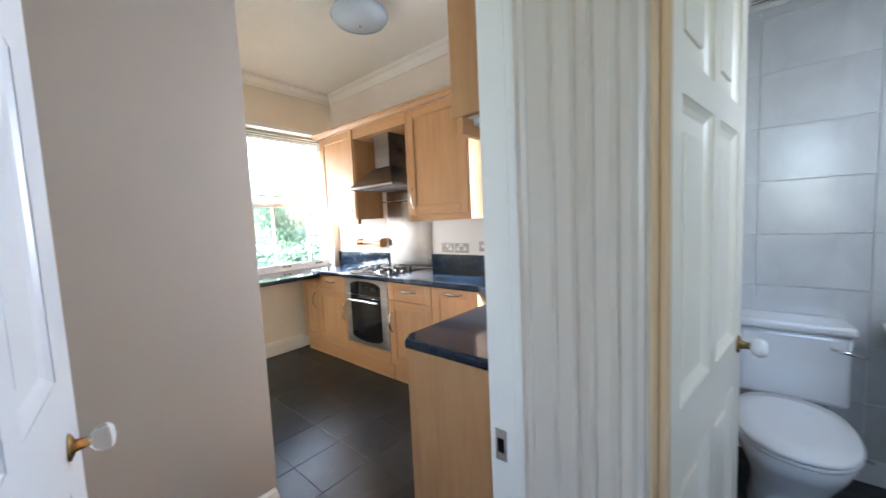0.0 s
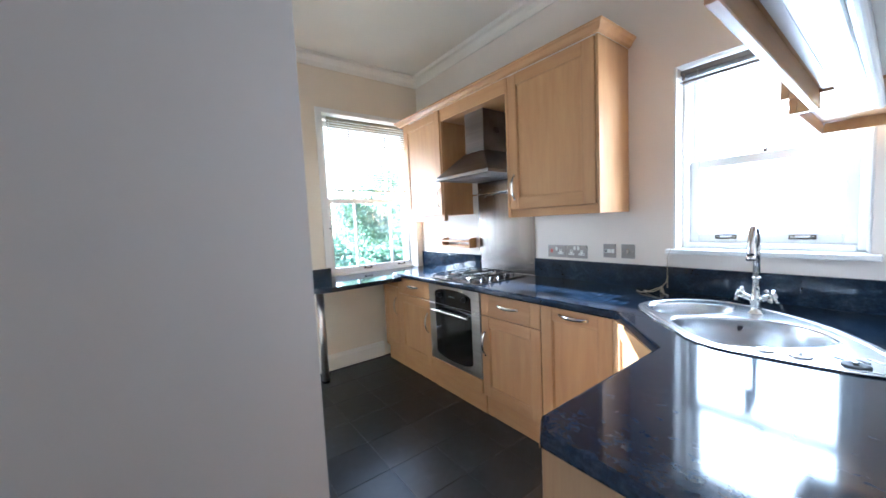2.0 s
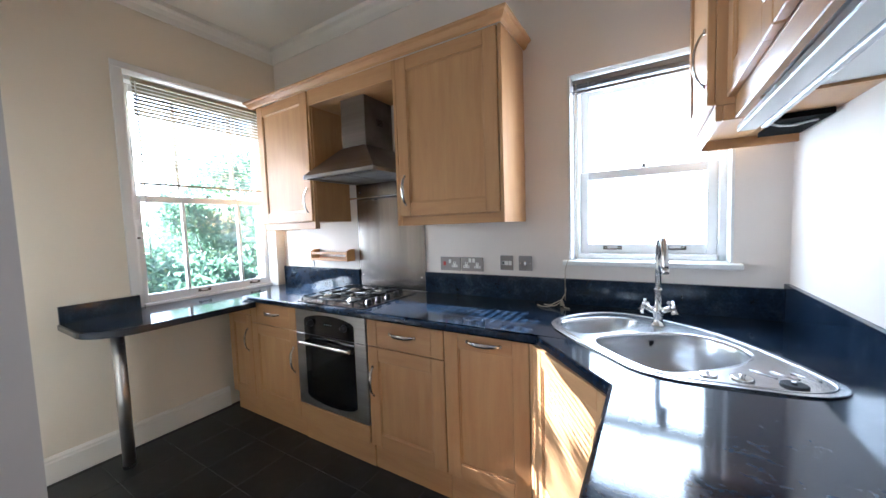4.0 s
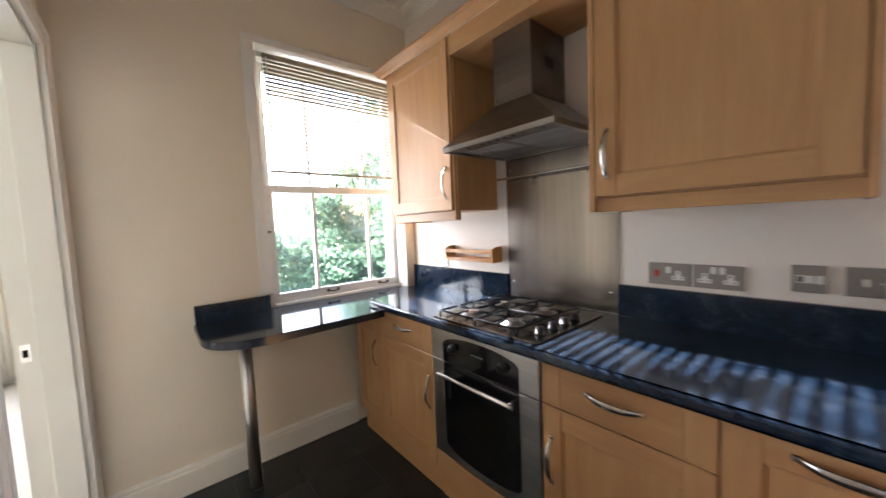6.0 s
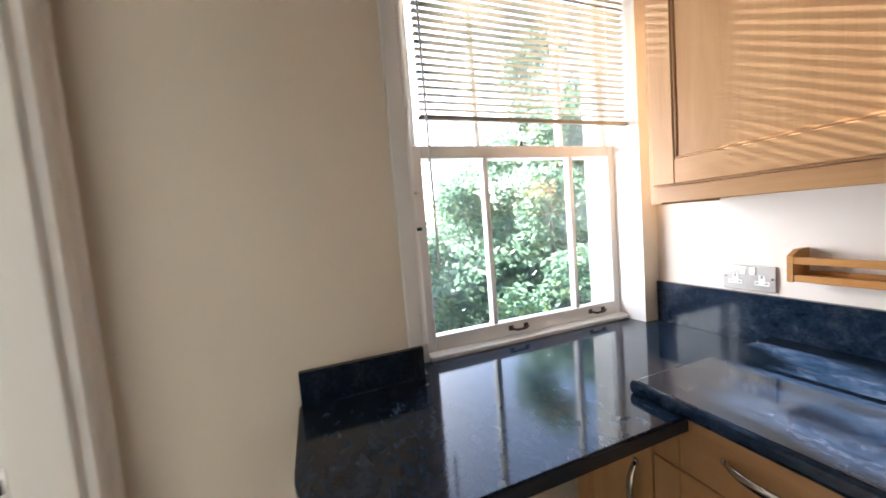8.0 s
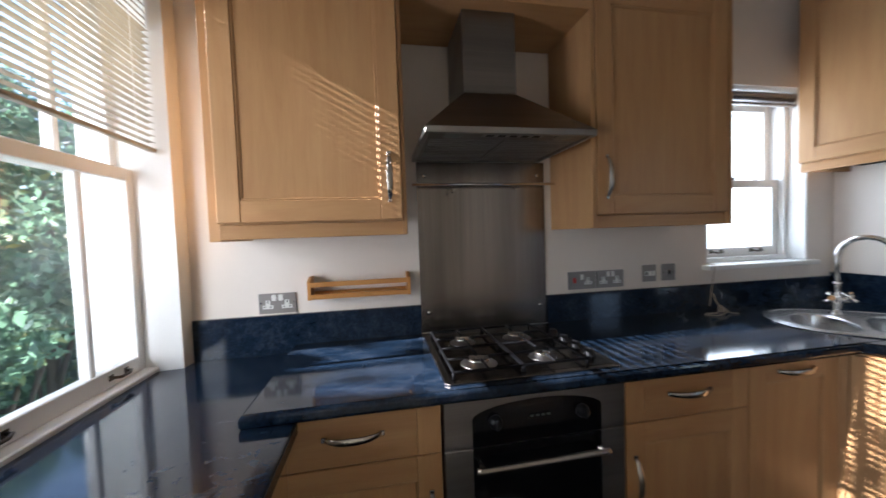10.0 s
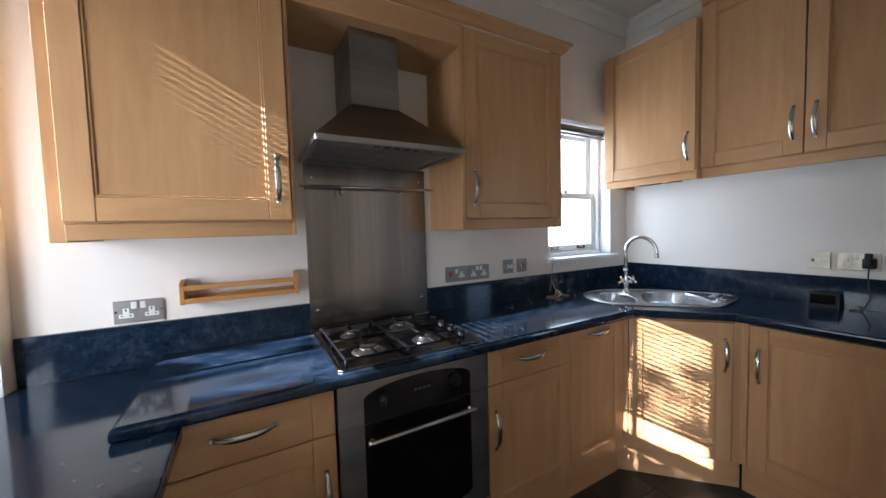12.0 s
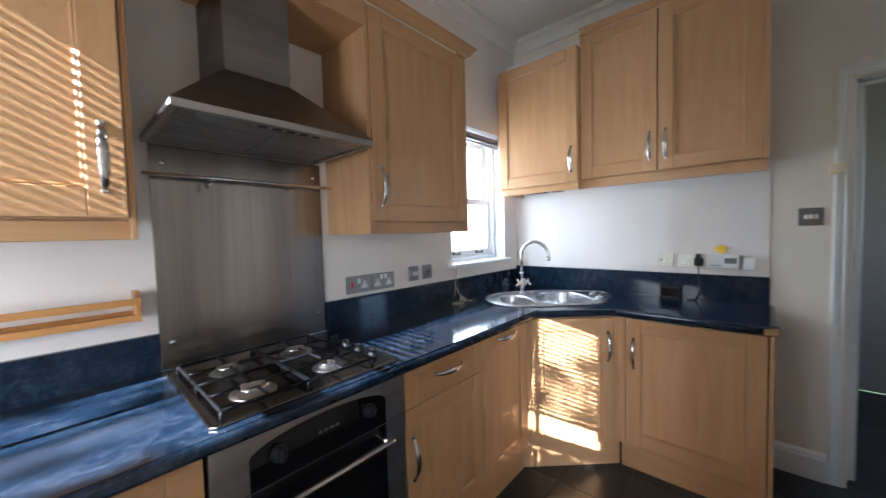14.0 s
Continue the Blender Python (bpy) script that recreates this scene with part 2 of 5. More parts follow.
# ---------- building helpers ----------
def box(bm, x0, x1, y0, y1, z0, z1, bev=0.0, mat=0, seg=1):
    vs = [bm.verts.new((x, y, z)) for x in (x0, x1) for y in (y0, y1) for z in (z0, z1)]
    fs = [bm.faces.new([vs[i] for i in q]) for q in ((0, 1, 3, 2), (4, 6, 7, 5), (0, 4, 5, 1), (2, 3, 7, 6), (0, 2, 6, 4), (1, 5, 7, 3))]
    for f in fs:
        f.material_index = mat
    if bev:
        es = {e for f in fs for e in f.edges}
        r = bmesh.ops.bevel(bm, geom=list(es), offset=bev, segments=seg, affect="EDGES", profile=0.5)
        for f in r["faces"]:
            f.material_index = mat
    return vs


def tube(bm, pts, r, n=10, flat=None, mat=0, caps=True, up=Vector((0, 0, 1))):
    """A rod along pts; flat=(a, b) gives an oval section, a across and b along the bend."""
    pts = [Vector(p) for p in pts]
    rings = []
    for i, p in enumerate(pts):
        d = (pts[min(i + 1, len(pts) - 1)] - pts[max(i - 1, 0)]).normalized()
        s = d.cross(up)
        if s.length < 1e-3:
            s = d.cross(Vector((0, 1, 0)))
        s.normalize()
        u = s.cross(d).normalized()
        ri = r[i] if isinstance(r, (list, tuple)) else r
        a, b = (flat if flat else (ri, ri))
        rings.append([bm.verts.new(p + s * a * math.cos(k * math.tau / n) + u * b * math.sin(k * math.tau / n)) for k in range(n)])
    for a, b in zip(rings, rings[1:]):
        for k in range(n):
            f = bm.faces.new((a[k], a[(k + 1) % n], b[(k + 1) % n], b[k]))
            f.smooth, f.material_index = True, mat
    if caps:
        for ring in (rings[0][::-1], rings[-1]):
            bm.faces.new(ring).material_index = mat


def lathe(bm, profile, at=(0, 0, 0), axis="z", n=24, mat=0, m=None):
    """Turns (radius, height) pairs round an axis through at."""
    at = Vector(at)
    rings = []
    for r, h in profile:
        ring = []
        for k in range(n):
            c, s = r * math.cos(k * math.tau / n), r * math.sin(k * math.tau / n)
            v = {"z": Vector((c, s, h)), "y": Vector((c, h, -s)), "x": Vector((h, c, s))}[axis]
            ring.append(bm.verts.new(at + v))
        rings.append(ring)
    for a, b in zip(rings, rings[1:]):
        for k in range(n):
            f = bm.faces.new((a[k], a[(k + 1) % n], b[(k + 1) % n], b[k]))
            f.smooth, f.material_index = True, mat
    bm.faces.new(rings[0][::-1]).material_index = mat
    bm.faces.new(rings[-1]).material_index = mat


def prism(bm, outline, z0, z1, holes=(), mat=0, bev=0.0, seg=3):
    """An upright slab over an outline (counter-clockwise), with holes through it."""
    from mathutils.geometry import tessellate_polygon
    loops = [list(outline)] + [list(h) for h in holes]
    flat = [p for lp in loops for p in lp]
    top = [bm.verts.new((p[0], p[1], z1)) for p in flat]
    bot = [bm.verts.new((p[0], p[1], z0)) for p in flat]
    if not holes:
        f = bm.faces.new(top)
        f.material_index = mat
        bm.faces.new(bot[::-1]).material_index = mat
    else:
        for tri in tessellate_polygon([[Vector((p[0], p[1], 0)) for p in lp] for lp in loops]):
            a, b, c = (flat[i] for i in tri)
            if (b[0] - a[0]) * (c[1] - a[1]) - (b[1] - a[1]) * (c[0] - a[0]) < 0:
                tri = tri[::-1]
            bm.faces.new([top[i] for i in tri]).material_index = mat
            bm.faces.new([bot[i] for i in tri[::-1]]).material_index = mat
    k = 0
    for lp in loops:
        n = len(lp)
        for i in range(n):
            a, b = k + i, k + (i + 1) % n
            bm.faces.new((bot[a], bot[b], top[b], top[a])).material_index = mat
        k += n
    if bev:
        rim = []
        no = len(outline)
        for i in range(no):
            rim.append(bm.edges.get((top[i], top[(i + 1) % no])))
            rim.append(bm.edges.get((bot[i], bot[(i + 1) % no])))
        bmesh.ops.bevel(bm, geom=rim, offset=bev, segments=seg, affect="EDGES", profile=0.5)


def sweep(bm, profile, path, closed=False, mat=0):
    """Runs a profile of (out, up) pairs along a level path; out is to the left of the way."""
    n = len(path)
    rings = []
    for i, p in enumerate(path):
        p = Vector(p)
        a = Vector(path[i - 1]) if i or closed else None
        b = Vector(path[(i + 1) % n]) if i < n - 1 or closed else None
        d0 = (p - a).normalized() if a is not None else None
        d1 = (b - p).normalized() if b is not None else None
        d0, d1 = d0 or d1, d1 or d0
        n0, n1 = Vector((-d0.y, d0.x, 0)), Vector((-d1.y, d1.x, 0))
        nn = (n0 + n1).normalized()
        nn /= max(0.3, nn.dot(n0))
        rings.append([bm.verts.new(p + nn * o + Vector((0, 0, u))) for o, u in profile])
    k = len(profile)
    for i in range(n if closed else n - 1):
        a, b = rings[i], rings[(i + 1) % n]
        for j in range(k):
            bm.faces.new((a[j], b[j], b[(j + 1) % k], a[(j + 1) % k])).material_index = mat
    if not closed:
        bm.faces.new(rings[0])
        bm.faces.new(rings[-1][::-1])


def finish(name, bm, mats, smooth=False):
    me = bpy.data.meshes.new(name)
    bmesh.ops.recalc_face_normals(bm, faces=bm.faces)
    bm.to_mesh(me)
    bm.free()
    for m in (mats if isinstance(mats, (list, tuple)) else [mats]):
        me.materials.append(m)
    if smooth:
        for p in me.polygons:
            p.use_smooth = True
    return me


def part(name, bm, mats, parent, label="", smooth=False):
    """One mesh under a thing or a part, in the parent's own coordinates."""
    ob = new(name, finish(name, bm, mats, smooth))
    ob.parent = parent
    return tagged(ob, label)


def piece(name, me, parent, at=(0, 0, 0), m=None):
    """Another object on a mesh that is already there."""
    ob = new(name, me)
    ob.parent = parent
    ob.matrix_local = m if m is not None else Matrix.Translation(at)
    return ob


def thing(name, label, category, m=None, group="", kind=""):
    ob = new(name)
    ob.empty_display_size = 0.1
    ob.matrix_world = m if m is not None else Matrix()
    return tagged(ob, label, category, group, kind)


def lone(name, bm, mats, label, category, kind="", smooth=False):
    return tagged(new(name, finish(name, bm, mats, smooth)), label, category, "", kind)


def wall(name, axis, lo, hi, u0, u1, z0, z1, holes, mats, label):
    """A wall of thickness lo..hi on the x or y axis, with openings (u0, u1, z0, z1) right through it. mats: low side, high side, reveals."""
    us = sorted({u0, u1, *(h[0] for h in holes), *(h[1] for h in holes)})
    zs = sorted({z0, z1, *(h[2] for h in holes), *(h[3] for h in holes)})
    solid = lambda i, j: 0 <= i < len(us) - 1 and 0 <= j < len(zs) - 1 and not any(
        h[0] - 1e-6 <= us[i] and us[i + 1] <= h[1] + 1e-6 and h[2] - 1e-6 <= zs[j] and zs[j + 1] <= h[3] + 1e-6 for h in holes)
    bm = bmesh.new()
    cache = {}

    def v(t, u, z):
        p = (t, u, z) if axis == "x" else (u, t, z)
        if p not in cache:
            cache[p] = bm.verts.new(p)
        return cache[p]
    for i in range(len(us) - 1):
        for j in range(len(zs) - 1):
            if not solid(i, j):
                continue
            a, b, c, d = us[i], us[i + 1], zs[j], zs[j + 1]
            for t, k in ((lo, 0), (hi, 1)):
                bm.faces.new((v(t, a, c), v(t, b, c), v(t, b, d), v(t, a, d))).material_index = k
            for ok, p, q in ((solid(i - 1, j), (a, c), (a, d)), (solid(i + 1, j), (b, c), (b, d)), (solid(i, j - 1), (a, c), (b, c)), (solid(i, j + 1), (a, d), (b, d))):
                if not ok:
                    bm.faces.new((v(lo, *p), v(lo, *q), v(hi, *q), v(hi, *p))).material_index = 2
    return lone(name, bm, mats, label, "wall", "structure")


# ---------- structure ----------
H = 2.90            # ceiling
AX, BY, CX, SY = 0.0, 0.0, 3.34, -1.85
wall("wall_west", "x", -0.30, AX, -2.01, 0.30, -3.2, 3.3, [(-1.075, -0.085, 0.862, 2.41)], [BRICKWORK, CREAM, SASH], "cream painted kitchen wall with a sash window")
wall("wall_north", "y", BY, 0.30, AX, 5.0, -3.2, 3.3, [(2.47, 3.155, 1.14, 2.105)], [PALE, BRICKWORK, SASH], "off-white painted kitchen wall behind the hob")
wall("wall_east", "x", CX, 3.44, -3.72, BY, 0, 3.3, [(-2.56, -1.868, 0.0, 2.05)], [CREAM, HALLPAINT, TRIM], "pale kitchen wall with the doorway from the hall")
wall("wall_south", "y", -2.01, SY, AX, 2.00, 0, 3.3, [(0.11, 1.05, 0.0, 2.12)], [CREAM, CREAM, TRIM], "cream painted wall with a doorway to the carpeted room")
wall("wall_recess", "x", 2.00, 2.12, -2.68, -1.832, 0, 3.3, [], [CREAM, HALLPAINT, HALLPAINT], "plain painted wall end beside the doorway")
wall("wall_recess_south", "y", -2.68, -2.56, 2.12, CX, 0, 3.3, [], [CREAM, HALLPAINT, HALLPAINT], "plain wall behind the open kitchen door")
# room with carpet
wall("wall_room_west", "x", -3.25, -2.95, -7.0, -1.6, -3.2, 3.3, [(-4.84, -2.97, 0.55, 2.66)], [BRICKWORK, CREAM, TRIM], "cream wall with a wide bay window")
wall("wall_room_north", "y", -2.01, -1.64, -2.95, -0.30, -3.2, 3.3, [], [CREAM, BRICKWORK, CREAM], "cream side wall of the carpeted room")
wall("wall_room_south", "y", -7.0, -6.7, -2.95, 2.0, -3.2, 3.3, [], [BRICKWORK, CREAM, CREAM], "cream far wall of the carpeted room")
wall("wall_room_east", "x", 2.0, 2.12, -7.0, -2.68, 0, 3.3, [], [CREAM, HALLPAINT, CREAM], "cream wall of the carpeted room")
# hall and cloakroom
# the hole in the south wall is invented, for the hall fill lamp
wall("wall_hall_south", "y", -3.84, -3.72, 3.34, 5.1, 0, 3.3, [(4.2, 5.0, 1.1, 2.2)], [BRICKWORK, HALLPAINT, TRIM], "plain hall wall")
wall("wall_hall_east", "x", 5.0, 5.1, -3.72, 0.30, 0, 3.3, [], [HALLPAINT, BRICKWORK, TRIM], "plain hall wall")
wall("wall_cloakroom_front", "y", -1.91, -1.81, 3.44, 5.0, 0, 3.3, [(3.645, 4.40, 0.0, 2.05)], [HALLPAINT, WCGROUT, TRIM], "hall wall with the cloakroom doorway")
wall("wall_cloakroom_east", "x", 4.70, 4.80, -1.81, BY, 0, 3.3, [(-1.2, -0.6, 1.6, 2.3)], [WCGROUT, HALLPAINT, TRIM], "tiled cloakroom wall")


def slab(name, x0, x1, y0, y1, z0, z1, mats, label, category):
    bm = bmesh.new()
    box(bm, x0, x1, y0, y1, z0, z1)
    return lone(name, bm, mats, label, category, "structure")


slab("ceiling", -0.3, 5.1, -3.84, 0.3, H, H + 0.1, WHITE_CEILING, "smooth white painted ceiling", "ceiling")
slab("ceiling_room", -3.25, 2.12, -7.0, -1.90, 3.22, 3.32, WHITE_CEILING, "white ceiling of the carpeted room", "ceiling")
floor = slab("floor", 0.0, 5.0, -3.72, 0.0, -0.12, -0.003, GROUT, "dark slate tile floor with pale joints", "floor")
slab("floor_room", -3.0, 2.0, -6.7, -1.88, -0.12, 0.004, CARPET, "pale fitted carpet", "carpet")
slab("ground", -400, 400, -400, 400, -3.4, -3.2, GRASS, "lawn reaching to the horizon", "ground")

# cornice round the kitchen
COVE = [(0, 0), (0.010, 0), (0.014, 0.010), (0.024, 0.034), (0.044, 0.058), (0.066, 0.070), (0.070, 0.1), (0, 0.1)]
bm = bmesh.new()
sweep(bm, COVE, [(AX, SY, H - 0.1), (2.12, SY, H - 0.1), (2.12, -2.56, H - 0.1), (CX, -2.56, H - 0.1), (CX, BY, H - 0.1), (AX, BY, H - 0.1)], True)
lone("trim_cornice", bm, TRIM, "white moulded plaster cornice", "cornice", "structure")

# skirting: height 0.15 with a moulded top
SKIRT = [(0, 0), (0.018, 0), (0.018, 0.115), (0.014, 0.125), (0.014, 0.135), (0.006, 0.15), (0, 0.15)]
for i, path in enumerate(([(AX, -0.56, 0), (AX, SY, 0)], [(1.13, SY, 0), (2.12, SY, 0), (2.12, -2.56, 0), (2.6, -2.56, 0)], [(CX, -1.80, 0), (CX, -1.575, 0)],
                          [(-2.95, -2.0, 0), (-2.95, -6.7, 0)])):
    bm = bmesh.new()
    sweep(bm, SKIRT, path)
    lone("baseboard_%d" % (i + 1), bm, TRIM, "white painted skirting board with a moulded top", "skirting", "structure")


# moulded door casings; local x across, y out of the wall (towards -y), z up
def casing(name, m, x0, x1, top, label, legs="lr", width=0.08, mat=TRIM, depth=1.0):
    t = thing(name, label, "door casing", m, kind="structure")
    prof = [(0, 0.020), (0.012, 0.024), (0.018, 0.016), (0.045, 0.018), (0.055, 0.028), (0.068, 0.030), (0.072, 0.022), (0.08, 0.020)]
    prof = [(o * width / 0.08, d * depth) for o, d in prof]
    for side, x, sgn in (("l", x0, -1), ("r", x1, 1)):
        if side not in legs:
            continue
        bm = bmesh.new()
        a = [bm.verts.new((x + sgn * o, -d, 0)) for o, d in prof] + [bm.verts.new((x + sgn * width, 0, 0)), bm.verts.new((x, 0, 0))]
        b = [bm.verts.new((v.co.x, v.co.y, top + (abs(v.co.x - x)))) for v in a]
        n = len(a)
        for k in range(n):
            bm.faces.new((a[k], a[(k + 1) % n], b[(k + 1) % n], b[k]))
        bm.faces.new(a), bm.faces.new(b)
        part("casing_leg", bm, mat, t)
    bm = bmesh.new()
    lo = [bm.verts.new((x0 - (o if "l" in legs else 0), -d, top + o)) for o, d in prof] + [bm.verts.new((x0 - (width if "l" in legs else 0), 0, top + width)), bm.verts.new((x0, 0, top))]
    hi = [bm.verts.new((x1 + (o if "r" in legs else 0), -d, top + o)) for o, d in prof] + [bm.verts.new((x1 + (width if "r" in legs else 0), 0, top + width)), bm.verts.new((x1, 0, top))]
    n = len(lo)
    for k in range(n):
        bm.faces.new((lo[k], lo[(k + 1) % n], hi[(k + 1) % n], hi[k]))
    bm.faces.new(lo), bm.faces.new(hi)
    part("casing_head", bm, mat, t)
    return t


def lining(parent, x0, x1, y0, y1, top, stop_y, stop_w=0.035, mat=TRIM):
    """Jamb linings with a door stop, in the casing's coordinates."""
    for xa, xb in ((x0, x0 + 0.004), (x1 - 0.004, x1)):
        bm = bmesh.new()
        box(bm, xa, xb, y0, y1, 0, top - 0.004)
        part("jamb_lining", bm, mat, parent)
    for xa, xb in ((x0 + 0.004, x0 + 0.018), (x1 - 0.018, x1 - 0.004)):
        bm = bmesh.new()
        box(bm, xa, xb, stop_y, stop_y + stop_w, 0, top - 0.018, 0.003)
        part("door_stop", bm, mat, parent)
    bm = bmesh.new()
    box(bm, x0, x1, stop_y, stop_y + stop_w, top - 0.018, top - 0.002, 0.003)
    part("door_stop", bm, mat, parent)


def strike(parent, x, y, z, face):
    bm = bmesh.new()
    box(bm, x, x + 0.002 * face, y - 0.014, y + 0.014, z - 0.035, z + 0.035, 0.0006)
    box(bm, x + 0.002 * face, x + 0.0032 * face, y - 0.008, y + 0.007, z - 0.016, z + 0.014, 0, 1)
    for s in (-0.026, 0.026):
        lathe(bm, [(0.004, 0.0), (0.004, 0.0012 * face)], (x + 0.002 * face, y, z + s), "x", 8)
    part("strike_plate", bm, [CHROME, DARK], parent, "chrome strike plate")


# opening to the carpeted room (front of the casing faces north)
m_s = pose(0, SY, 0, 0, 0, 180)
door_s = casing("trim_casing_room", m_s, -1.05, -0.11, 2.12, "white moulded casing of the doorway to the carpeted room", "lr")
lining(door_s, -1.05, -0.11, 0.0, 0.16, 2.12, 0.002, 0.092)
strike(door_s, -0.114, 0.128, 0.905, -1)
# kitchen doorway, kitchen side (faces west)
m_c = pose(CX, 0, 0, 0, 0, -90)
door_c = casing("trim_casing_kitchen", m_c, 1.852, 2.56, 2.065, "white moulded casing of the kitchen doorway", "l", 0.05, depth=0.5)
lining(door_c, 1.868, 2.56, 0.0, 0.1, 2.05, 0.066)
strike(door_c, 1.872, 0.026, 0.868, 1)


# ---------- windows ----------
def bars(bm, x0, x1, z0, z1, y0, y1, stile, top, bottom, ups=(), bar=0.022):
    """A sash: stiles, rails and upright glazing bars."""
    box(bm, x0, x0 + stile, y0, y1, z0, z1, 0.003)
    box(bm, x1 - stile, x1, y0, y1, z0, z1, 0.003)
    box(bm, x0 + stile, x1 - stile, y0, y1, z1 - top, z1, 0.003)
    box(bm, x0 + stile, x1 - stile, y0, y1, z0, z0 + bottom, 0.003)
    for u in ups:
        box(bm, u - bar / 2, u + bar / 2, y0 + 0.004, y1 - 0.004, z0 + bottom, z1 - top, 0.004)


def sash_window(name, m, x0, x1, z0, z1, mid, y, stile, label, ups=(), lifts=(), lift_mat=BRONZE, lower_bottom=0.06, box_w=0.03):
    """A sliding sash window in an opening; y is the inner face of the lower sash."""
    w = thing(name, label, "window", m, kind="structure")
    bm = bmesh.new()
    box(bm, x0, x0 + box_w, y - 0.03, y + 0.12, z0, z1, 0.003)
    box(bm, x1 - box_w, x1, y - 0.03, y + 0.12, z0, z1, 0.003)
    box(bm, x0 + box_w, x1 - box_w, y - 0.03, y + 0.12, z1 - 0.03, z1, 0.003)
    box(bm, x0 + box_w, x1 - box_w, y - 0.045, y + 0.12, z0, z0 + 0.028, 0.004)
    part("window_frame", bm, SASH, w)
    a, b = x0 + box_w, x1 - box_w
    for nm, za, zb, ya, top, bot in (("lower_sash", z0 + 0.028, mid + 0.03, y, 0.045, lower_bottom), ("upper_sash", mid - 0.012, z1 - 0.03, y + 0.048, 0.05, 0.042)):
        bm = bmesh.new()
        bars(bm, a, b, za, zb, ya, ya + 0.042, stile, top, bot, ups)
        s = part(nm, bm, SASH, w)
        cuts = [a + stile, *ups, b - stile]
        for ca, cb in zip(cuts, cuts[1:]):
            bm = bmesh.new()
            box(bm, ca, cb, ya + 0.018, ya + 0.022, za + bot, zb - top)
            g = part("pane", bm, GLASS, s)
            g.visible_shadow = False
        if nm == "lower_sash":
            for u in lifts:
                bm = bmesh.new()
                tube(bm, [(u - 0.035, ya, za + 0.03), (u - 0.035, ya - 0.016, za + 0.03), (u - 0.02, ya - 0.022, za + 0.026), (u + 0.02, ya - 0.022, za + 0.026),
                          (u + 0.035, ya - 0.016, za + 0.03), (u + 0.035, ya, za + 0.03)], 0.005, 8)
                box(bm, u - 0.045, u - 0.025, ya - 0.003, ya, za + 0.02, za + 0.04, 0.001)
                box(bm, u + 0.025, u + 0.045, ya - 0.003, ya, za + 0.02, za + 0.04, 0.001)
                part("sash_lift", bm, lift_mat, s, "dark bronze sash lift")
            bm = bmesh.new()
            u = (a + b) / 2
            lathe(bm, [(0.012, 0), (0.012, 0.008), (0.007, 0.012), (0.007, 0.02)], (u, ya + 0.02, zb), "z", 12)
            tube(bm, [(u, ya + 0.02, zb + 0.016), (u + 0.03, ya + 0.03, zb + 0.018)], 0.004, 8)
            part("sash_fastener", bm, BRONZE, s)
    return w


M_A = pose(0, 0, 0, 0, 0, 90)      # local x runs north, local y out of doors
win_a = sash_window("window_1", M_A, -1.035, -0.05, 0.862, 2.41, 1.60, 0.13, 0.04, "white painted timber sash window over the ledge", (-0.715, -0.315), (-0.62, -0.22), lower_bottom=0.055, box_w=0.028)
bm = bmesh.new()
box(bm, -1.06, -1.043, -0.003, 0.10, 0.975, 2.405, 0.003)
part("reveal_lining", bm, SASH, win_a)
for xa, xb in ((-1.0745, -1.0355), (-0.0845, -0.0505)):
    bm = bmesh.new()
    box(bm, xa, xb, 0.102, 0.25, 0.863, 2.409, 0.002)
    part("weight_box", bm, SASH, win_a)
for nm, xa, xb, za, zb in (("architrave_leg", -1.105, -1.052, 0.975, 2.402), ("architrave_head", -1.105, -0.05, 2.402, 2.445)):
    bm = bmesh.new()
    box(bm, xa, xb, -0.014, -0.0005, za, zb, 0.004, seg=2)
    part(nm, bm, SASH, win_a)
for zc in (1.34, 1.46):
    bm = bmesh.new()
    box(bm, -1.043, -1.030, 0.045, 0.065, zc - 0.02, zc + 0.02, 0.003)
    lathe(bm, [(0.006, 0), (0.006, 0.02)], (-1.030, 0.055, zc), "x", 8)
    part("cord_cleat", bm, BRONZE if zc < 1.4 else WHITE_PLASTIC, win_a)

win_b = sash_window("window_2", Matrix(), 2.47, 3.155, 1.145, 2.105, 1.585, 0.12, 0.042, "white painted timber sash window above the sink", (), (2.67, 2.95), BRONZE, 0.05, 0.04)
bm = bmesh.new()
box(bm, 2.445, 3.185, -0.045, 0.085, 1.12, 1.145, 0.005, seg=2)
part("window_sill", bm, SASH, win_b, "white window board")
for xa, xb in ((2.47, 2.482), (3.143, 3.155)):
    bm = bmesh.new()
    box(bm, xa, xb, 0.0, 0.09, 1.1455, 2.104, 0.002)
    part("reveal_lining", bm, SASH, win_b)


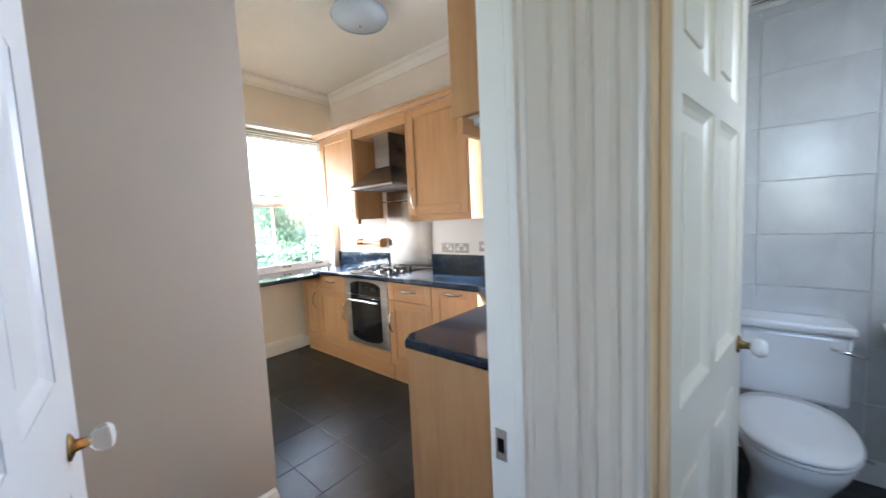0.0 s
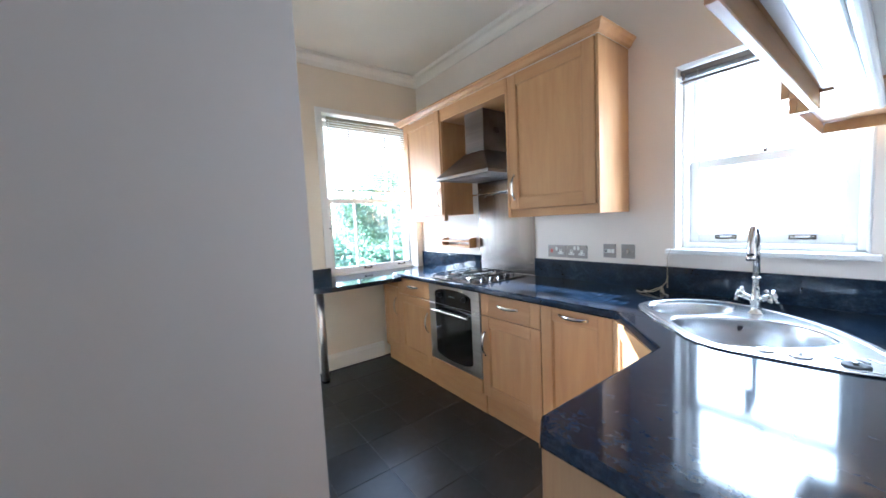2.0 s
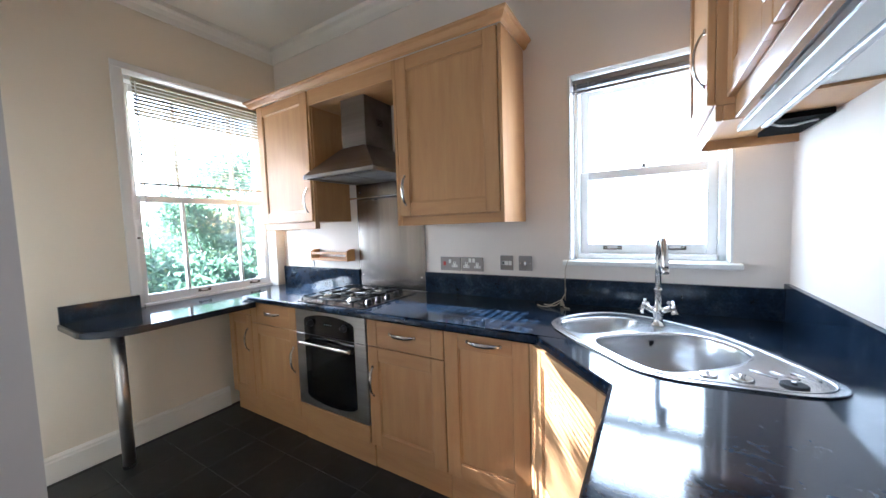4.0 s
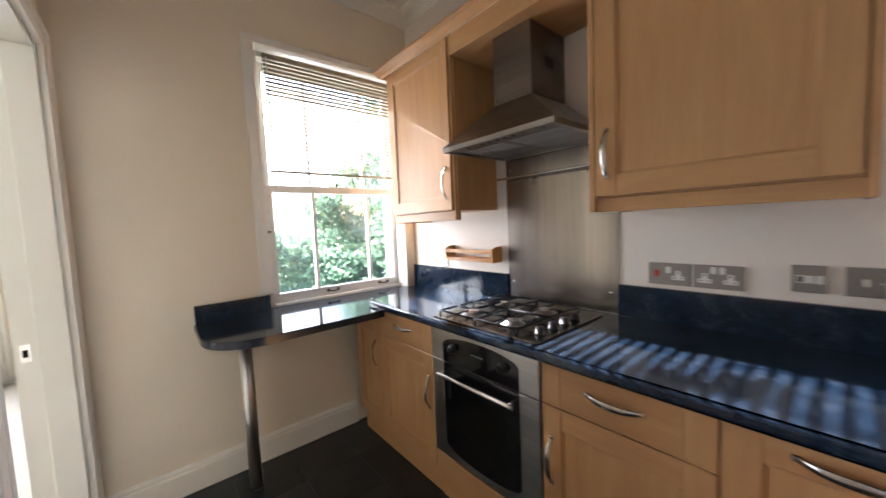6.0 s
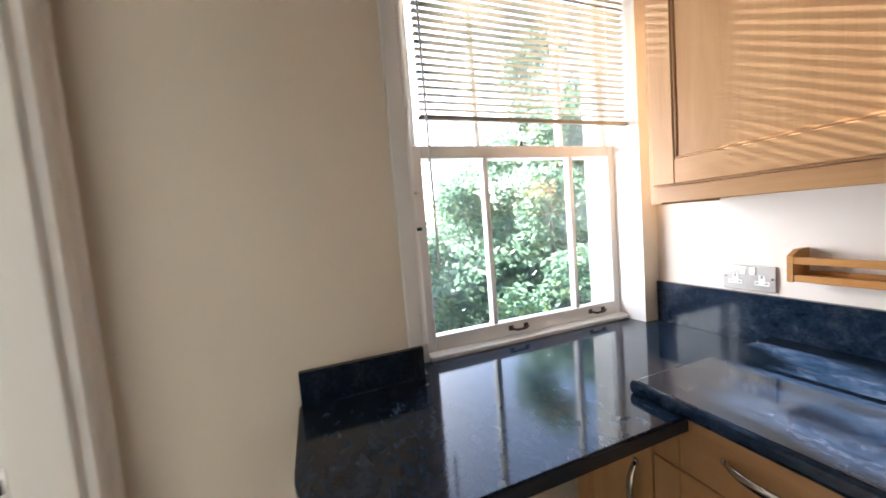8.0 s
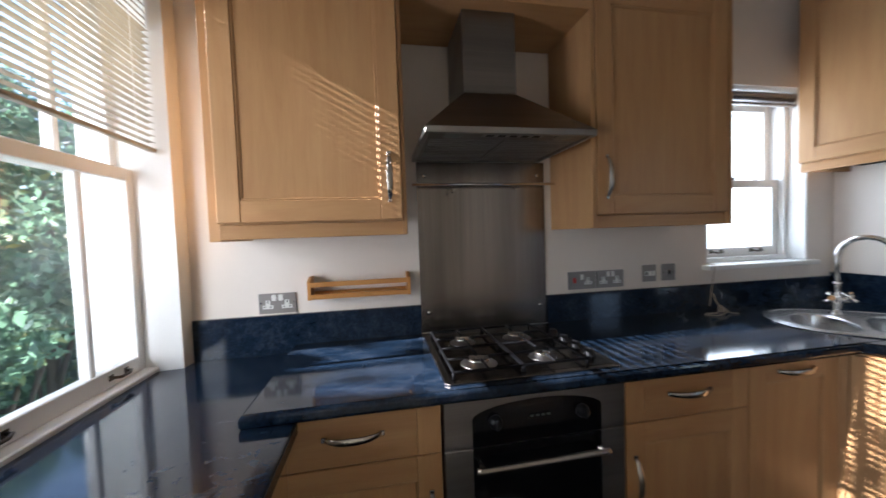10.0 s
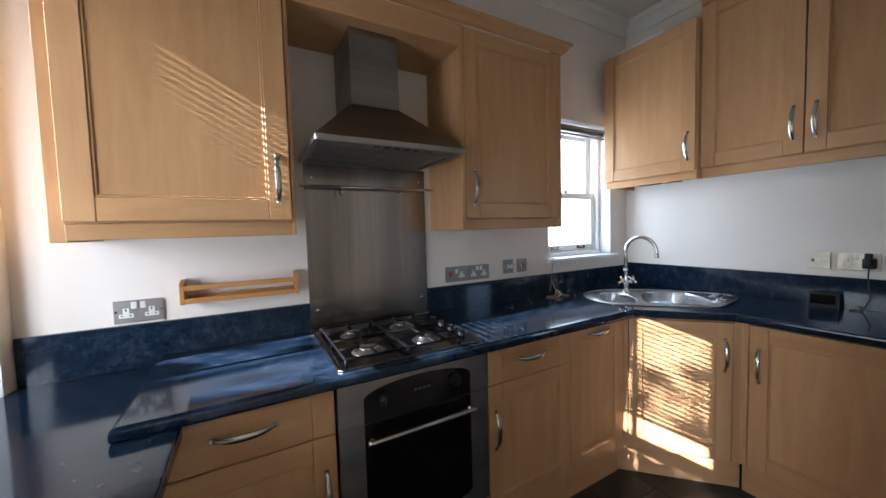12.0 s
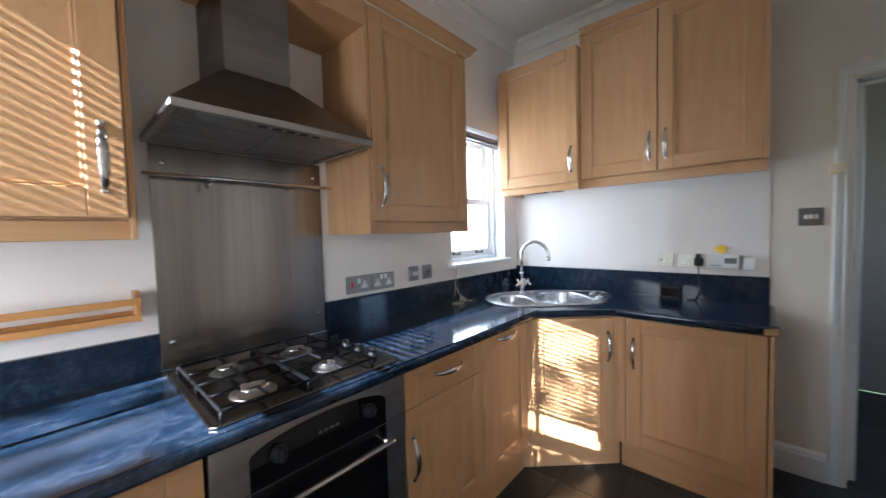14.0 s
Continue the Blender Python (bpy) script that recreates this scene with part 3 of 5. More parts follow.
def blind(name, m, x0, x1, top, bottom, y, n, mat, label, tilt=12, cords=(0.12, 0.88), slat_w=0.025, shut=0):
    t = thing(name, label, "window blind", m)
    bm = bmesh.new()
    box(bm, x0, x1, y - 0.013, y + 0.013, top - 0.026, top, 0.002)
    part("headrail", bm, mat, t)
    bm = bmesh.new()
    k = 5
    for s in range(k):
        a = [(s / k - 0.5) * slat_w, ((s + 1) / k - 0.5) * slat_w]
        zz = [0.0022 * (1 - (2 * q / slat_w) ** 2) for q in a]
        for off in (0,):
            vs = [bm.verts.new(p) for p in ((x0 + 0.004, a[0], zz[0]), (x1 - 0.004, a[0], zz[0]), (x1 - 0.004, a[1], zz[1]), (x0 + 0.004, a[1], zz[1]),
                                            (x0 + 0.004, a[0], zz[0] - 0.0006), (x1 - 0.004, a[0], zz[0] - 0.0006), (x1 - 0.004, a[1], zz[1] - 0.0006), (x0 + 0.004, a[1], zz[1] - 0.0006))]
            for q in ((0, 1, 2, 3), (7, 6, 5, 4), (0, 4, 5, 1), (1, 5, 6, 2), (2, 6, 7, 3), (3, 7, 4, 0)):
                bm.faces.new([vs[i] for i in q])
    me = finish("slat", bm, mat)
    step = (top - 0.03 - bottom - 0.02) / n
    for i in range(n):
        piece("slat", me, t, m=Matrix.Translation((0, y, bottom + 0.022 + step * (i + 0.5))) @ Matrix.Rotation(radians(tilt if i < n - shut else 58), 4, "X"))
    bm = bmesh.new()
    box(bm, x0, x1, y - 0.011, y + 0.011, bottom, bottom + 0.014, 0.003)
    part("bottom_rail", bm, mat, t, "bottom rail")
    for c in cords:
        bm = bmesh.new()
        x = x0 + (x1 - x0) * c
        tube(bm, [(x, y - 0.0135, bottom + 0.01), (x, y - 0.0135, top - 0.02)], 0.0008, 5)
        part("ladder_cord", bm, WHITE_PLASTIC, t)
    return t


bl_a = blind("venetian_blind", M_A, -0.988, -0.085, 2.385, 1.695, 0.055, 27, SLATPAINT, "cream venetian blind lowered halfway over the sash window", 0, shut=9)
bm = bmesh.new()
tube(bm, [(-0.97, 0.036, 2.36), (-0.968, 0.032, 1.2)], 0.004, 8)
part("tilt_wand", bm, WHITE_PLASTIC, bl_a)
bl_b = blind("venetian_blind", Matrix(), 2.486, 3.138, 2.09, 2.02, 0.055, 9, SLATDARK, "grey venetian blind drawn fully up", 3)
bm = bmesh.new()
tube(bm, [(2.505, 0.038, 2.07), (2.505, 0.035, 1.16), (2.50, 0.02, 1.146), (2.475, -0.05, 1.15), (2.46, -0.052, 1.10), (2.455, -0.035, 0.93)], 0.0022, 6)
part("pull_cord", bm, CORD, bl_b)

# bay window of the carpeted room: a wide sash between two sidelights
M_R = pose(-2.95, 0, 0, 0, 0, 90)
bay = thing("window_3", "wide white sash window with narrow sidelights", "window", M_R, kind="structure")
for xa, xb, st in ((-4.77, -4.36, 0.045), (-4.295, -3.40, 0.045), (-3.335, -3.00, 0.035)):
    for za, zb, ya in ((0.56, 1.62, 0.10), (1.58, 2.61, 0.145)):
        bm = bmesh.new()
        bars(bm, xa, xb, za, zb, ya, ya + 0.042, st, 0.05, 0.06)
        s = part("sash", bm, SASH, bay)
        bm = bmesh.new()
        box(bm, xa + st, xb - st, ya + 0.018, ya + 0.022, za + 0.06, zb - 0.05)
        part("pane", bm, GLASS, s).visible_shadow = False
for xa, xb in ((-4.84, -4.77), (-4.36, -4.295), (-3.40, -3.335), (-3.00, -2.97)):
    bm = bmesh.new()
    box(bm, xa, xb, 0.05, 0.22, 0.55, 2.66, 0.006)
    part("mullion", bm, SASH, bay)
bm = bmesh.new()
box(bm, -4.77, -3.00, 0.06, 0.22, 2.61, 2.66, 0.004)
part("window_head", bm, SASH, bay)
bm = bmesh.new()
box(bm, -4.95, -2.90, -0.06, 0.049, 0.515, 0.549, 0.008)
part("window_sill", bm, SASH, bay)
bm = bmesh.new()
box(bm, -5.30, -2.80, -0.03, -0.002, 2.68, 2.82, 0.008)
box(bm, -5.34, -2.76, -0.06, -0.002, 2.82, 2.86, 0.008)
part("window_architrave", bm, TRIM, bay)
bm = bmesh.new()
lathe(bm, [(0.0, 0), (0.055, 0.0), (0.06, 0.003), (0.0, 0.004)], (-4.57, 0.157, 1.88), "y", 20)
part("air_vent", bm, WHITE_PLASTIC, bay, "round window ventilator")


def curtain(y0, y1, label):
    bm = bmesh.new()
    n, rows = 60, 8
    g = []
    for j in range(rows + 1):
        f = j / rows
        z = 0.03 + 2.60 * f
        g.append([bm.verts.new((-2.87 + 0.03 * math.sin(i * 0.9) * (1.1 - 0.3 * f) + 0.012 * math.sin(i * 2.3 + j), y0 + (y1 - y0) * (i / n * (1 - 0.1 * f) + 0.05 * f), z)) for i in range(n + 1)])
    for a, b in zip(g, g[1:]):
        for i in range(n):
            bm.faces.new((a[i], a[i + 1], b[i + 1], b[i])).smooth = True
    ob = lone("curtain", bm, CURTAIN, label, "curtain")
    ob.modifiers.new("thickness", "SOLIDIFY").thickness = 0.004
    return ob


curtain(-2.98, -2.66, "beige full-length curtain hanging beside the bay window")
curtain(-5.40, -4.88, "beige full-length curtain hanging beside the bay window")
bm = bmesh.new()
tube(bm, [(-2.87, -6.0, 2.65), (-2.87, -2.4, 2.65)], 0.012, 10)
for yy in (-5.9, -4.2, -2.5):
    tube(bm, [(-2.87, yy, 2.65), (-2.95, yy, 2.65)], 0.008, 8)
lone("curtain_rail", bm, TRIM, "white curtain rail above the bay window", "curtain rail")


# ---------- cabinets: local x across, front faces -y at y = 0, z up ----------
def shaker(t, x0, x1, z0, z1, y=0.0, th=0.020, w=0.072, inset=0.009):
    """A framed door: the sunk panel is the door, its stiles and rails are parts of it."""
    bm = bmesh.new()
    box(bm, x0 + w - 0.004, x1 - w + 0.004, y + inset, y + th - 0.003, z0 + w - 0.004, z1 - w + 0.004, 0, 0)
    d = part("door", bm, WOODS, t)
    for a, b in ((x0, x0 + w), (x1 - w, x1)):
        bm = bmesh.new()
        box(bm, a, b, y, y + th, z0, z1, 0.0022, 0)
        c, e = (b, b + 0.007) if a == x0 else (a - 0.007, a)
        box(bm, c, e, y + 0.004, y + th - 0.004, z0 + w + 0.007, z1 - w - 0.007, 0.002, 0)
        part("stile", bm, WOODS, d)
    for a, b in ((z0, z0 + w), (z1 - w, z1)):
        bm = bmesh.new()
        box(bm, x0 + w, x1 - w, y + 0.0004, y + th, a, b, 0.0022, 1)
        c, e = (b, b + 0.007) if a == z0 else (a - 0.007, a)
        box(bm, x0 + w, x1 - w, y + 0.004, y + th - 0.004, c, e, 0.002, 1)
        part("rail", bm, WOODS, d)
    return d


def bow_handle_mesh(length):
    """A bowed strap, broad in the middle and narrower towards its feet."""
    bm = bmesh.new()
    rings, n = [], 16
    for i in range(n + 1):
        f = i / n * 2 - 1
        out, half = 0.026 * (1 - abs(f) ** 2.6), 0.0065 + 0.0045 * (1 - f * f)
        z = f * length / 2
        rings.append([bm.verts.new(p) for p in ((-half, -out - 0.003, z), (-half * 0.8, -out - 0.0065, z), (half * 0.8, -out - 0.0065, z), (half, -out - 0.003, z), (half * 0.8, -out, z), (-half * 0.8, -out, z))])
    for a, b in zip(rings, rings[1:]):
        for k in range(6):
            bm.faces.new((a[k], a[(k + 1) % 6], b[(k + 1) % 6], b[k])).smooth = True
    bm.faces.new(rings[0][::-1]), bm.faces.new(rings[-1])
    for s in (-1, 1):
        box(bm, -0.0075, 0.0075, -0.0062, 0.0, s * length / 2 - 0.008, s * length / 2 + 0.008, 0.002)
    return finish("handle", bm, NICKEL)


HANDLE = bow_handle_mesh(0.158)


def handle(parent, x, z, level=False, y=0.0):
    m = Matrix.Translation((x, y, z))
    if level:
        m = m @ Matrix.Rotation(radians(90), 4, "Y")
    ob = piece("handle", HANDLE, parent, m=m)
    tagged(ob, "brushed nickel bow handle")


WOODS = [WOOD_V, WOOD_H]
DOOR_Z0, DOOR_Z1, CARC = 0.155, 0.862, 0.872


def carcass(t, x0, x1, depth, z0, z1, y0=0.021):
    for nm, xa, xb, ya, yb, za, zb, k in (("side", x0, x0 + 0.018, y0, depth, z0, z1, 0), ("side", x1 - 0.018, x1, y0, depth, z0, z1, 0),
                                          ("bottom_board", x0 + 0.018, x1 - 0.018, y0, depth, z0, z0 + 0.018, 1), ("top_board", x0 + 0.018, x1 - 0.018, y0, depth, z1 - 0.018, z1, 1),
                                          ("back", x0 + 0.018, x1 - 0.018, depth - 0.012, depth, z0 + 0.018, z1 - 0.018, 0)):
        bm = bmesh.new()
        box(bm, xa, xb, ya, yb, za, zb, 0.0008, k)
        part(nm, bm, WOODS, t)


def plinth(t, x0, x1, y=0.035, z1=0.15):
    bm = bmesh.new()
    box(bm, x0, x1, y, y + 0.016, 0, z1, 0.001, 1)
    part("plinth", bm, WOODS, t)


def base_unit(x0, x1, label, drawer=True, hinge="l", level_top=False, m=None, z1=DOOR_Z1, depth=0.555, handle_x=None):
    t = thing("base_cabinet", label, "kitchen cabinet", m or pose(x0, -0.578, 0), "base cabinets")
    w = x1 - x0
    carcass(t, 0, w, depth, 0.15, min(CARC, z1 + 0.008))
    plinth(t, 0, w)
    g = 0.002
    top = z1
    if drawer:
        bm = bmesh.new()
        zc = 0.716
        box(bm, g, 0.072, 0, 0.02, zc, z1, 0.0022, 0)
        box(bm, w - 0.072, w - g, 0, 0.02, zc, z1, 0.0022, 0)
        box(bm, 0.072, w - 0.072, 0.0006, 0.02, zc, z1, 0.0022, 1)
        d = part("drawer_front", bm, WOODS, t)
        handle(d, w / 2, (zc + z1) / 2 + 0.01, True)
        top = zc - 0.004
    d = shaker(t, g, w - g, DOOR_Z0, top)
    if level_top:
        handle(d, w / 2, top - 0.036, True)
    else:
        hx = handle_x if handle_x is not None else ((w - 0.036) if hinge == "l" else 0.036)
        handle(d, hx, top - 0.19)
    return t


base_unit(0.41, 0.915, "maple base cabinet with a drawer over a framed door", True, "l")
t = thing("base_cabinet", "narrow maple base cabinet under the low ledge", "kitchen cabinet", pose(0.11, -0.578, 0), "base cabinets")
carcass(t, 0, 0.298, 0.555, 0.15, 0.832)
plinth(t, 0, 0.298)
bm = bmesh.new()
box(bm, 0.002, 0.296, 0.0, 0.02, 0.765, 0.828, 0.002, 1)
part("top_filler", bm, WOODS, t)
handle(shaker(t, 0.002, 0.296, DOOR_Z0, 0.761, w=0.062), 0.25, 0.58)
base_unit(1.522, 2.012, "maple base cabinet with a drawer over a framed door", True, "r")
base_unit(2.014, 2.425, "maple cabinet front of a slim built-in appliance", False, level_top=True)
# corner unit on the slant under the sink, with a post on each side
P0, P1 = Vector((2.432, -0.585)), Vector((2.785, -0.955))
slant = P1 - P0
m_d = Matrix.Translation((P0.x, P0.y, 0)) @ Matrix.Rotation(math.atan2(slant.y, slant.x), 4, "Z")
L = slant.length
t = thing("corner_cabinet", "maple corner cabinet under the sink with one framed door", "kitchen cabinet", m_d, "base cabinets")
bm = bmesh.new()
box(bm, -0.012, 0.012, 0.0, 0.03, 0.15, 0.865, 0.003, 0)
part("post", bm, WOODS, t)
bm = bmesh.new()
box(bm, L - 0.03, L + 0.004, 0.002, 0.03, 0.15, 0.865, 0.003, 0)
part("post", bm, WOODS, t)
d = shaker(t, 0.015, L - 0.033, DOOR_Z0, DOOR_Z1, 0.0, w=0.066)
handle(d, L - 0.066, 0.70)
bm = bmesh.new()
box(bm, 0.0, L - 0.02, 0.022, 0.038, 0.15, 0.865, 0, 0)
part("body", bm, WOODS, t)
plinth(t, -0.04, L + 0.02, 0.036)
# wall C run: one wide door and an end panel
t = base_unit(0, 0.577, "maple base cabinet with one wide framed door", False, m=pose(2.785, -0.985, 0, 0, 0, -90), depth=0.545, handle_x=0.04)
bm = bmesh.new()
box(bm, -0.034, -0.001, 0.001, 0.022, 0.15, 0.866, 0.002, 0)
part("filler_strip", bm, WOODS, t)
plinth(t, -0.03, 0.0)
bm = bmesh.new()
box(bm, 0.579, 0.597, -0.004, 0.55, 0.0, 0.868, 0.002, 0)
part("end_panel", bm, WOODS, t, "maple end panel down to the floor")

# ---------- wall cabinets ----------
UP_Y = -0.335


def wall_unit(name, label, m, w, z0, z1, doors, depth, pelmet=0.045, pelmet_in=0.02, ajar=0.0):
    t = thing(name, label, "kitchen cabinet", m, "wall cabinets")
    carcass(t, 0, w, depth, z0, z1)
    for xa, xb, hx in doors:
        d = shaker(t, xa + 0.002, xb - 0.002, z0 + 0.004, z1 - 0.004)
        handle(d, hx, z0 + 0.15)
        d.matrix_local = Matrix.Rotation(radians(-ajar), 4, "Z")
    if pelmet:
        bm = bmesh.new()
        box(bm, 0, w, pelmet_in, pelmet_in + 0.018, z0 - pelmet, z0 - 0.001, 0.002, 1)
        part("pelmet", bm, WOODS, t)
    return t


UZ0, UZ1 = 1.41, 2.297
ul = wall_unit("wall_cabinet", "maple wall cabinet with one framed door, sunlit", pose(0.245, UP_Y, 0), 0.612, UZ0, UZ1, [(0.0, 0.597, 0.555)], 0.333, 0.05, ajar=1.0)
bm = bmesh.new()
box(bm, -0.042, -0.002, 0.045, 0.333, UZ0 - 0.055, UZ1, 0.002, 0)
part("filler_strip", bm, WOODS, ul, "maple filler strip towards the window")
bm = bmesh.new()
box(bm, 0.598, 0.612, 0.0, 0.02, UZ0 - 0.05, UZ1, 0.002, 0)
part("stile", bm, WOODS, ul)
ur = wall_unit("wall_cabinet", "maple wall cabinet with one framed door beside the hood", pose(1.582, UP_Y, 0), 0.653, UZ0, UZ1, [(0.018, 0.635, 0.062)], 0.333, 0.05)
for xa, xb in ((-0.003, 0.016), (0.638, 0.656)):
    bm = bmesh.new()
    box(bm, xa, xb, 0.002, 0.333, UZ0 - 0.05, UZ1, 0.0015, 0)
    part("side_panel", bm, WOODS, ur)

# bridging board and fascia over the hood, and the cornice along all three
t = thing("hood_bridge", "maple bridging shelf and fascia over the cooker hood", "kitchen cabinet", pose(0.858, UP_Y, 0), "wall cabinets")
bm = bmesh.new()
box(bm, 0.0, 0.723, 0.012, 0.333, 2.195, 2.213, 0.001, 1)
part("bridging_board", bm, WOODS, t)
bm = bmesh.new()
box(bm, 0.0, 0.723, 0.0, 0.018, 2.195, 2.297, 0.002, 1)
part("fascia", bm, WOODS, t)
bm = bmesh.new()
sweep(bm, [(0, 0), (0, -0.045), (-0.006, -0.05), (-0.02, -0.042), (-0.034, -0.018), (-0.046, -0.012), (-0.048, 0)],
      [(0.20, -0.02, 2.345), (0.20, UP_Y, 2.345), (2.236, UP_Y, 2.345), (2.236, -0.002, 2.345)])
lone("cabinet_cornice", bm, WOOD_H, "moulded maple cornice along the wall cabinets", "moulding")

# wall C: a single unit by the window and a deeper double unit
C1 = wall_unit("wall_cabinet", "maple wall cabinet with one framed door over the sink", pose(2.985, -0.062, 0, 0, 0, -90), 0.590, 1.668, 2.538, [(0.0, 0.590, 0.55)], 0.353, 0.045)
C2 = wall_unit("wall_cabinet", "maple double wall cabinet with two framed doors", pose(3.030, -0.654, 0, 0, 0, -90), 0.900, 1.680, 2.598, [(0.002, 0.437, 0.40), (0.439, 0.885, 0.478)], 0.308, 0.055)
bm = bmesh.new()
box(bm, 0.886, 0.903, -0.002, 0.308, 1.681, 2.600, 0.002, 0)
part("side_panel", bm, WOODS, C2)
bm = bmesh.new()
box(bm, 0.004, 0.880, 0.045, 0.300, 1.6755, 1.6795, 0.0)
part("underside_board", bm, WHITE_PLASTIC, C2, "white underside board")
bm = bmesh.new()
box(bm, 0.574, 0.590, 0.0385, 0.085, 1.623, 1.667, 0.0015, 1)
part("pelmet_return", bm, WOODS, C1)
bm = bmesh.new()
box(bm, 0.002, 0.018, 0.0385, 0.345, 1.628, 1.667, 0.0015, 1)
part("end_rail", bm, WOODS, C1)
bm = bmesh.new()
sweep(bm, [(0, 0), (0, -0.045), (0.006, -0.05), (0.02, -0.042), (0.034, -0.018), (0.046, -0.012), (0.048, 0)],
      [(3.33, -1.557, 2.648), (3.030, -1.557, 2.648), (3.030, -0.655, 2.648), (3.33, -0.655, 2.648)][::-1])
lone("cabinet_cornice", bm, WOOD_H, "moulded maple cornice on the double wall cabinet", "moulding")


# ---------- worktops ----------
def arc(cx, cy, r, a0, a1, n=10):
    return [(cx + r * math.cos(radians(a0 + (a1 - a0) * i / n)), cy + r * math.sin(radians(a0 + (a1 - a0) * i / n))) for i in range(n + 1)]


DV, DN = Vector((0.7071, -0.7071)), Vector((0.7071, 0.7071))   # along the sink, and in towards the corner
SC = Vector((2.87, -0.535))                                     # middle of the sink


def rounded(pts, k=0.0, rounds=3):
    """A closed outline with its corners cut round, drawn in by k, in plan."""
    us, vs = [p[0] for p in pts], [p[1] for p in pts]
    cu, cv, hu, hv = (max(us) + min(us)) / 2, (max(vs) + min(vs)) / 2, (max(us) - min(us)) / 2, (max(vs) - min(vs)) / 2
    q = [(cu + (u - cu) * (hu - k) / hu, cv + (v - cv) * (hv - k) / hv) for u, v in pts]
    for _ in range(rounds):
        r = []
        for (ax, ay), (bx, by) in zip(q, q[1:] + q[:1]):
            r += [(ax * 0.75 + bx * 0.25, ay * 0.75 + by * 0.25), (ax * 0.25 + bx * 0.75, ay * 0.25 + by * 0.75)]
        q = r
    return [tuple(SC + DV * u + DN * v) for u, v in q]


RIM = [(0, -0.240), (0.20, -0.245), (0.335, -0.075), (0.43, 0.05), (0.435, 0.15), (0.34, 0.20), (0.14, 0.268), (-0.02, 0.295), (-0.18, 0.28), (-0.33, 0.235), (-0.425, 0.15), (-0.455, 0.0), (-0.41, -0.15), (-0.33, -0.225), (-0.18, -0.245)]


def sink_outline(k=0.0):
    return rounded(RIM, k, 2)


def bowl_outline(pts, k=0.0):
    return rounded(pts, k)


WT = 0.91
bm = bmesh.new()
out = [(0.385, -0.004), (0.385, -0.618), (2.462, -0.618), (2.753, -0.942), (2.750, -1.54), (2.791, -1.598), (CX - 0.002, -1.598), (CX - 0.002, -0.004)]
prism(bm, out, WT - 0.038, WT, [sink_outline(0.02)[::-1]], bev=0.012)
worktop = tagged(new("worktop", finish("worktop", bm, WORKTOP)), "glossy blue-black laminate worktop with a slanted corner", "worktop")
bm = bmesh.new()
box(bm, -0.030, 0.030, -0.0018, 0.0, -0.019, 0.010, 0.0005)
o = part("worn_edge", bm, WOOD_H, worktop, "bare chipboard at a worn corner")
o.matrix_local = Matrix.Translation((2.7705, -1.569, WT - 0.018)) @ Matrix.Rotation(math.atan2(-0.058, 0.041), 4, "Z") @ Matrix.Translation((0, -0.0003, 0))

LT = 0.874
bm = bmesh.new()
out = [(0.002, -0.004), (0.002, -0.09), (-0.098, -0.09), (-0.098, -1.038), (0.002, -1.038), (0.002, -1.43), *arc(0.30, -1.21, 0.22, -90, 0, 12), (0.52, -0.60), (0.383, -0.60), (0.383, -0.004)]
prism(bm, out, LT - 0.038, LT, bev=0.005, seg=2)
ledge = lone("breakfast_ledge", bm, WORKTOP, "blue-black laminate ledge with a rounded end under the window", "worktop")
bm = bmesh.new()
sweep(bm, [(-0.0005, -0.033), (-0.0025, -0.033), (-0.0025, -0.005), (-0.0005, -0.005)], [(x, y, LT) for x, y in [(0.004, -1.43), *arc(0.30, -1.21, 0.22, -90, 0, 12), (0.52, -0.601)]])
EDGING = material("dark glossy edging", (0.03, 0.035, 0.045), 0.15)
part("edging", bm, EDGING, ledge)
t = thing("table_leg", "tubular steel leg under the breakfast ledge", "table leg", pose(0.225, -1.245, 0))
bm = bmesh.new()
lathe(bm, [(0.030, 0.018), (0.030, 0.82)], n=28)
part("tube", bm, LEGSTEEL, t)
bm = bmesh.new()
lathe(bm, [(0.033, 0), (0.035, 0.004), (0.033, 0.018)], n=24)
part("foot", bm, BLACK_PLASTIC, t)
bm = bmesh.new()
lathe(bm, [(0.034, 0.815), (0.05, 0.828), (0.05, 0.836)], n=24)
part("top_plate", bm, STEEL_H, t)

for nm, x0, x1, y0, y1, z0, z1, lab in (("splashback", 0.004, 0.930, -0.020, -0.002, LT, 1.04, "dark laminate upstand beside the hob"),
                                   ("splashback", 1.545, CX - 0.022, -0.020, -0.002, WT, 1.045, "dark laminate upstand behind the worktop"),
                                   ("splashback", CX - 0.021, CX - 0.002, -1.575, -0.002, WT, 1.065, "dark laminate upstand along the side wall"),
                                   ("splashback", 0.002, 0.020, -1.425, -1.10, LT, 0.972, "short dark laminate upstand above the ledge")):
    t = thing(nm, lab, "upstand")
    runs = [(x0, x1, y0, y1)] + ([(-0.09, 0.020, -1.0995, -1.062)] if y0 == -1.425 else [])
    for xa, xb, ya, yb in runs:
        bm = bmesh.new()
        box(bm, xa, xb, ya, yb, z0 + 0.0005, z1 - 0.0025)
        part("panel", bm, WORKTOP, t)
        bm = bmesh.new()
        box(bm, xa, xb, ya, yb, z1 - 0.0025, z1, 0.0008)
        part("top_edging", bm, EDGING, t)


bm = bmesh.new()
box(bm, CX - 0.005, CX - 0.001, -1.572, -0.004, 1.0655, 1.72, 0.001)
lone("wall_lining_board", bm, PALE, "thin white lining board between the upstand and wall cabinets", "wall board", "structure")

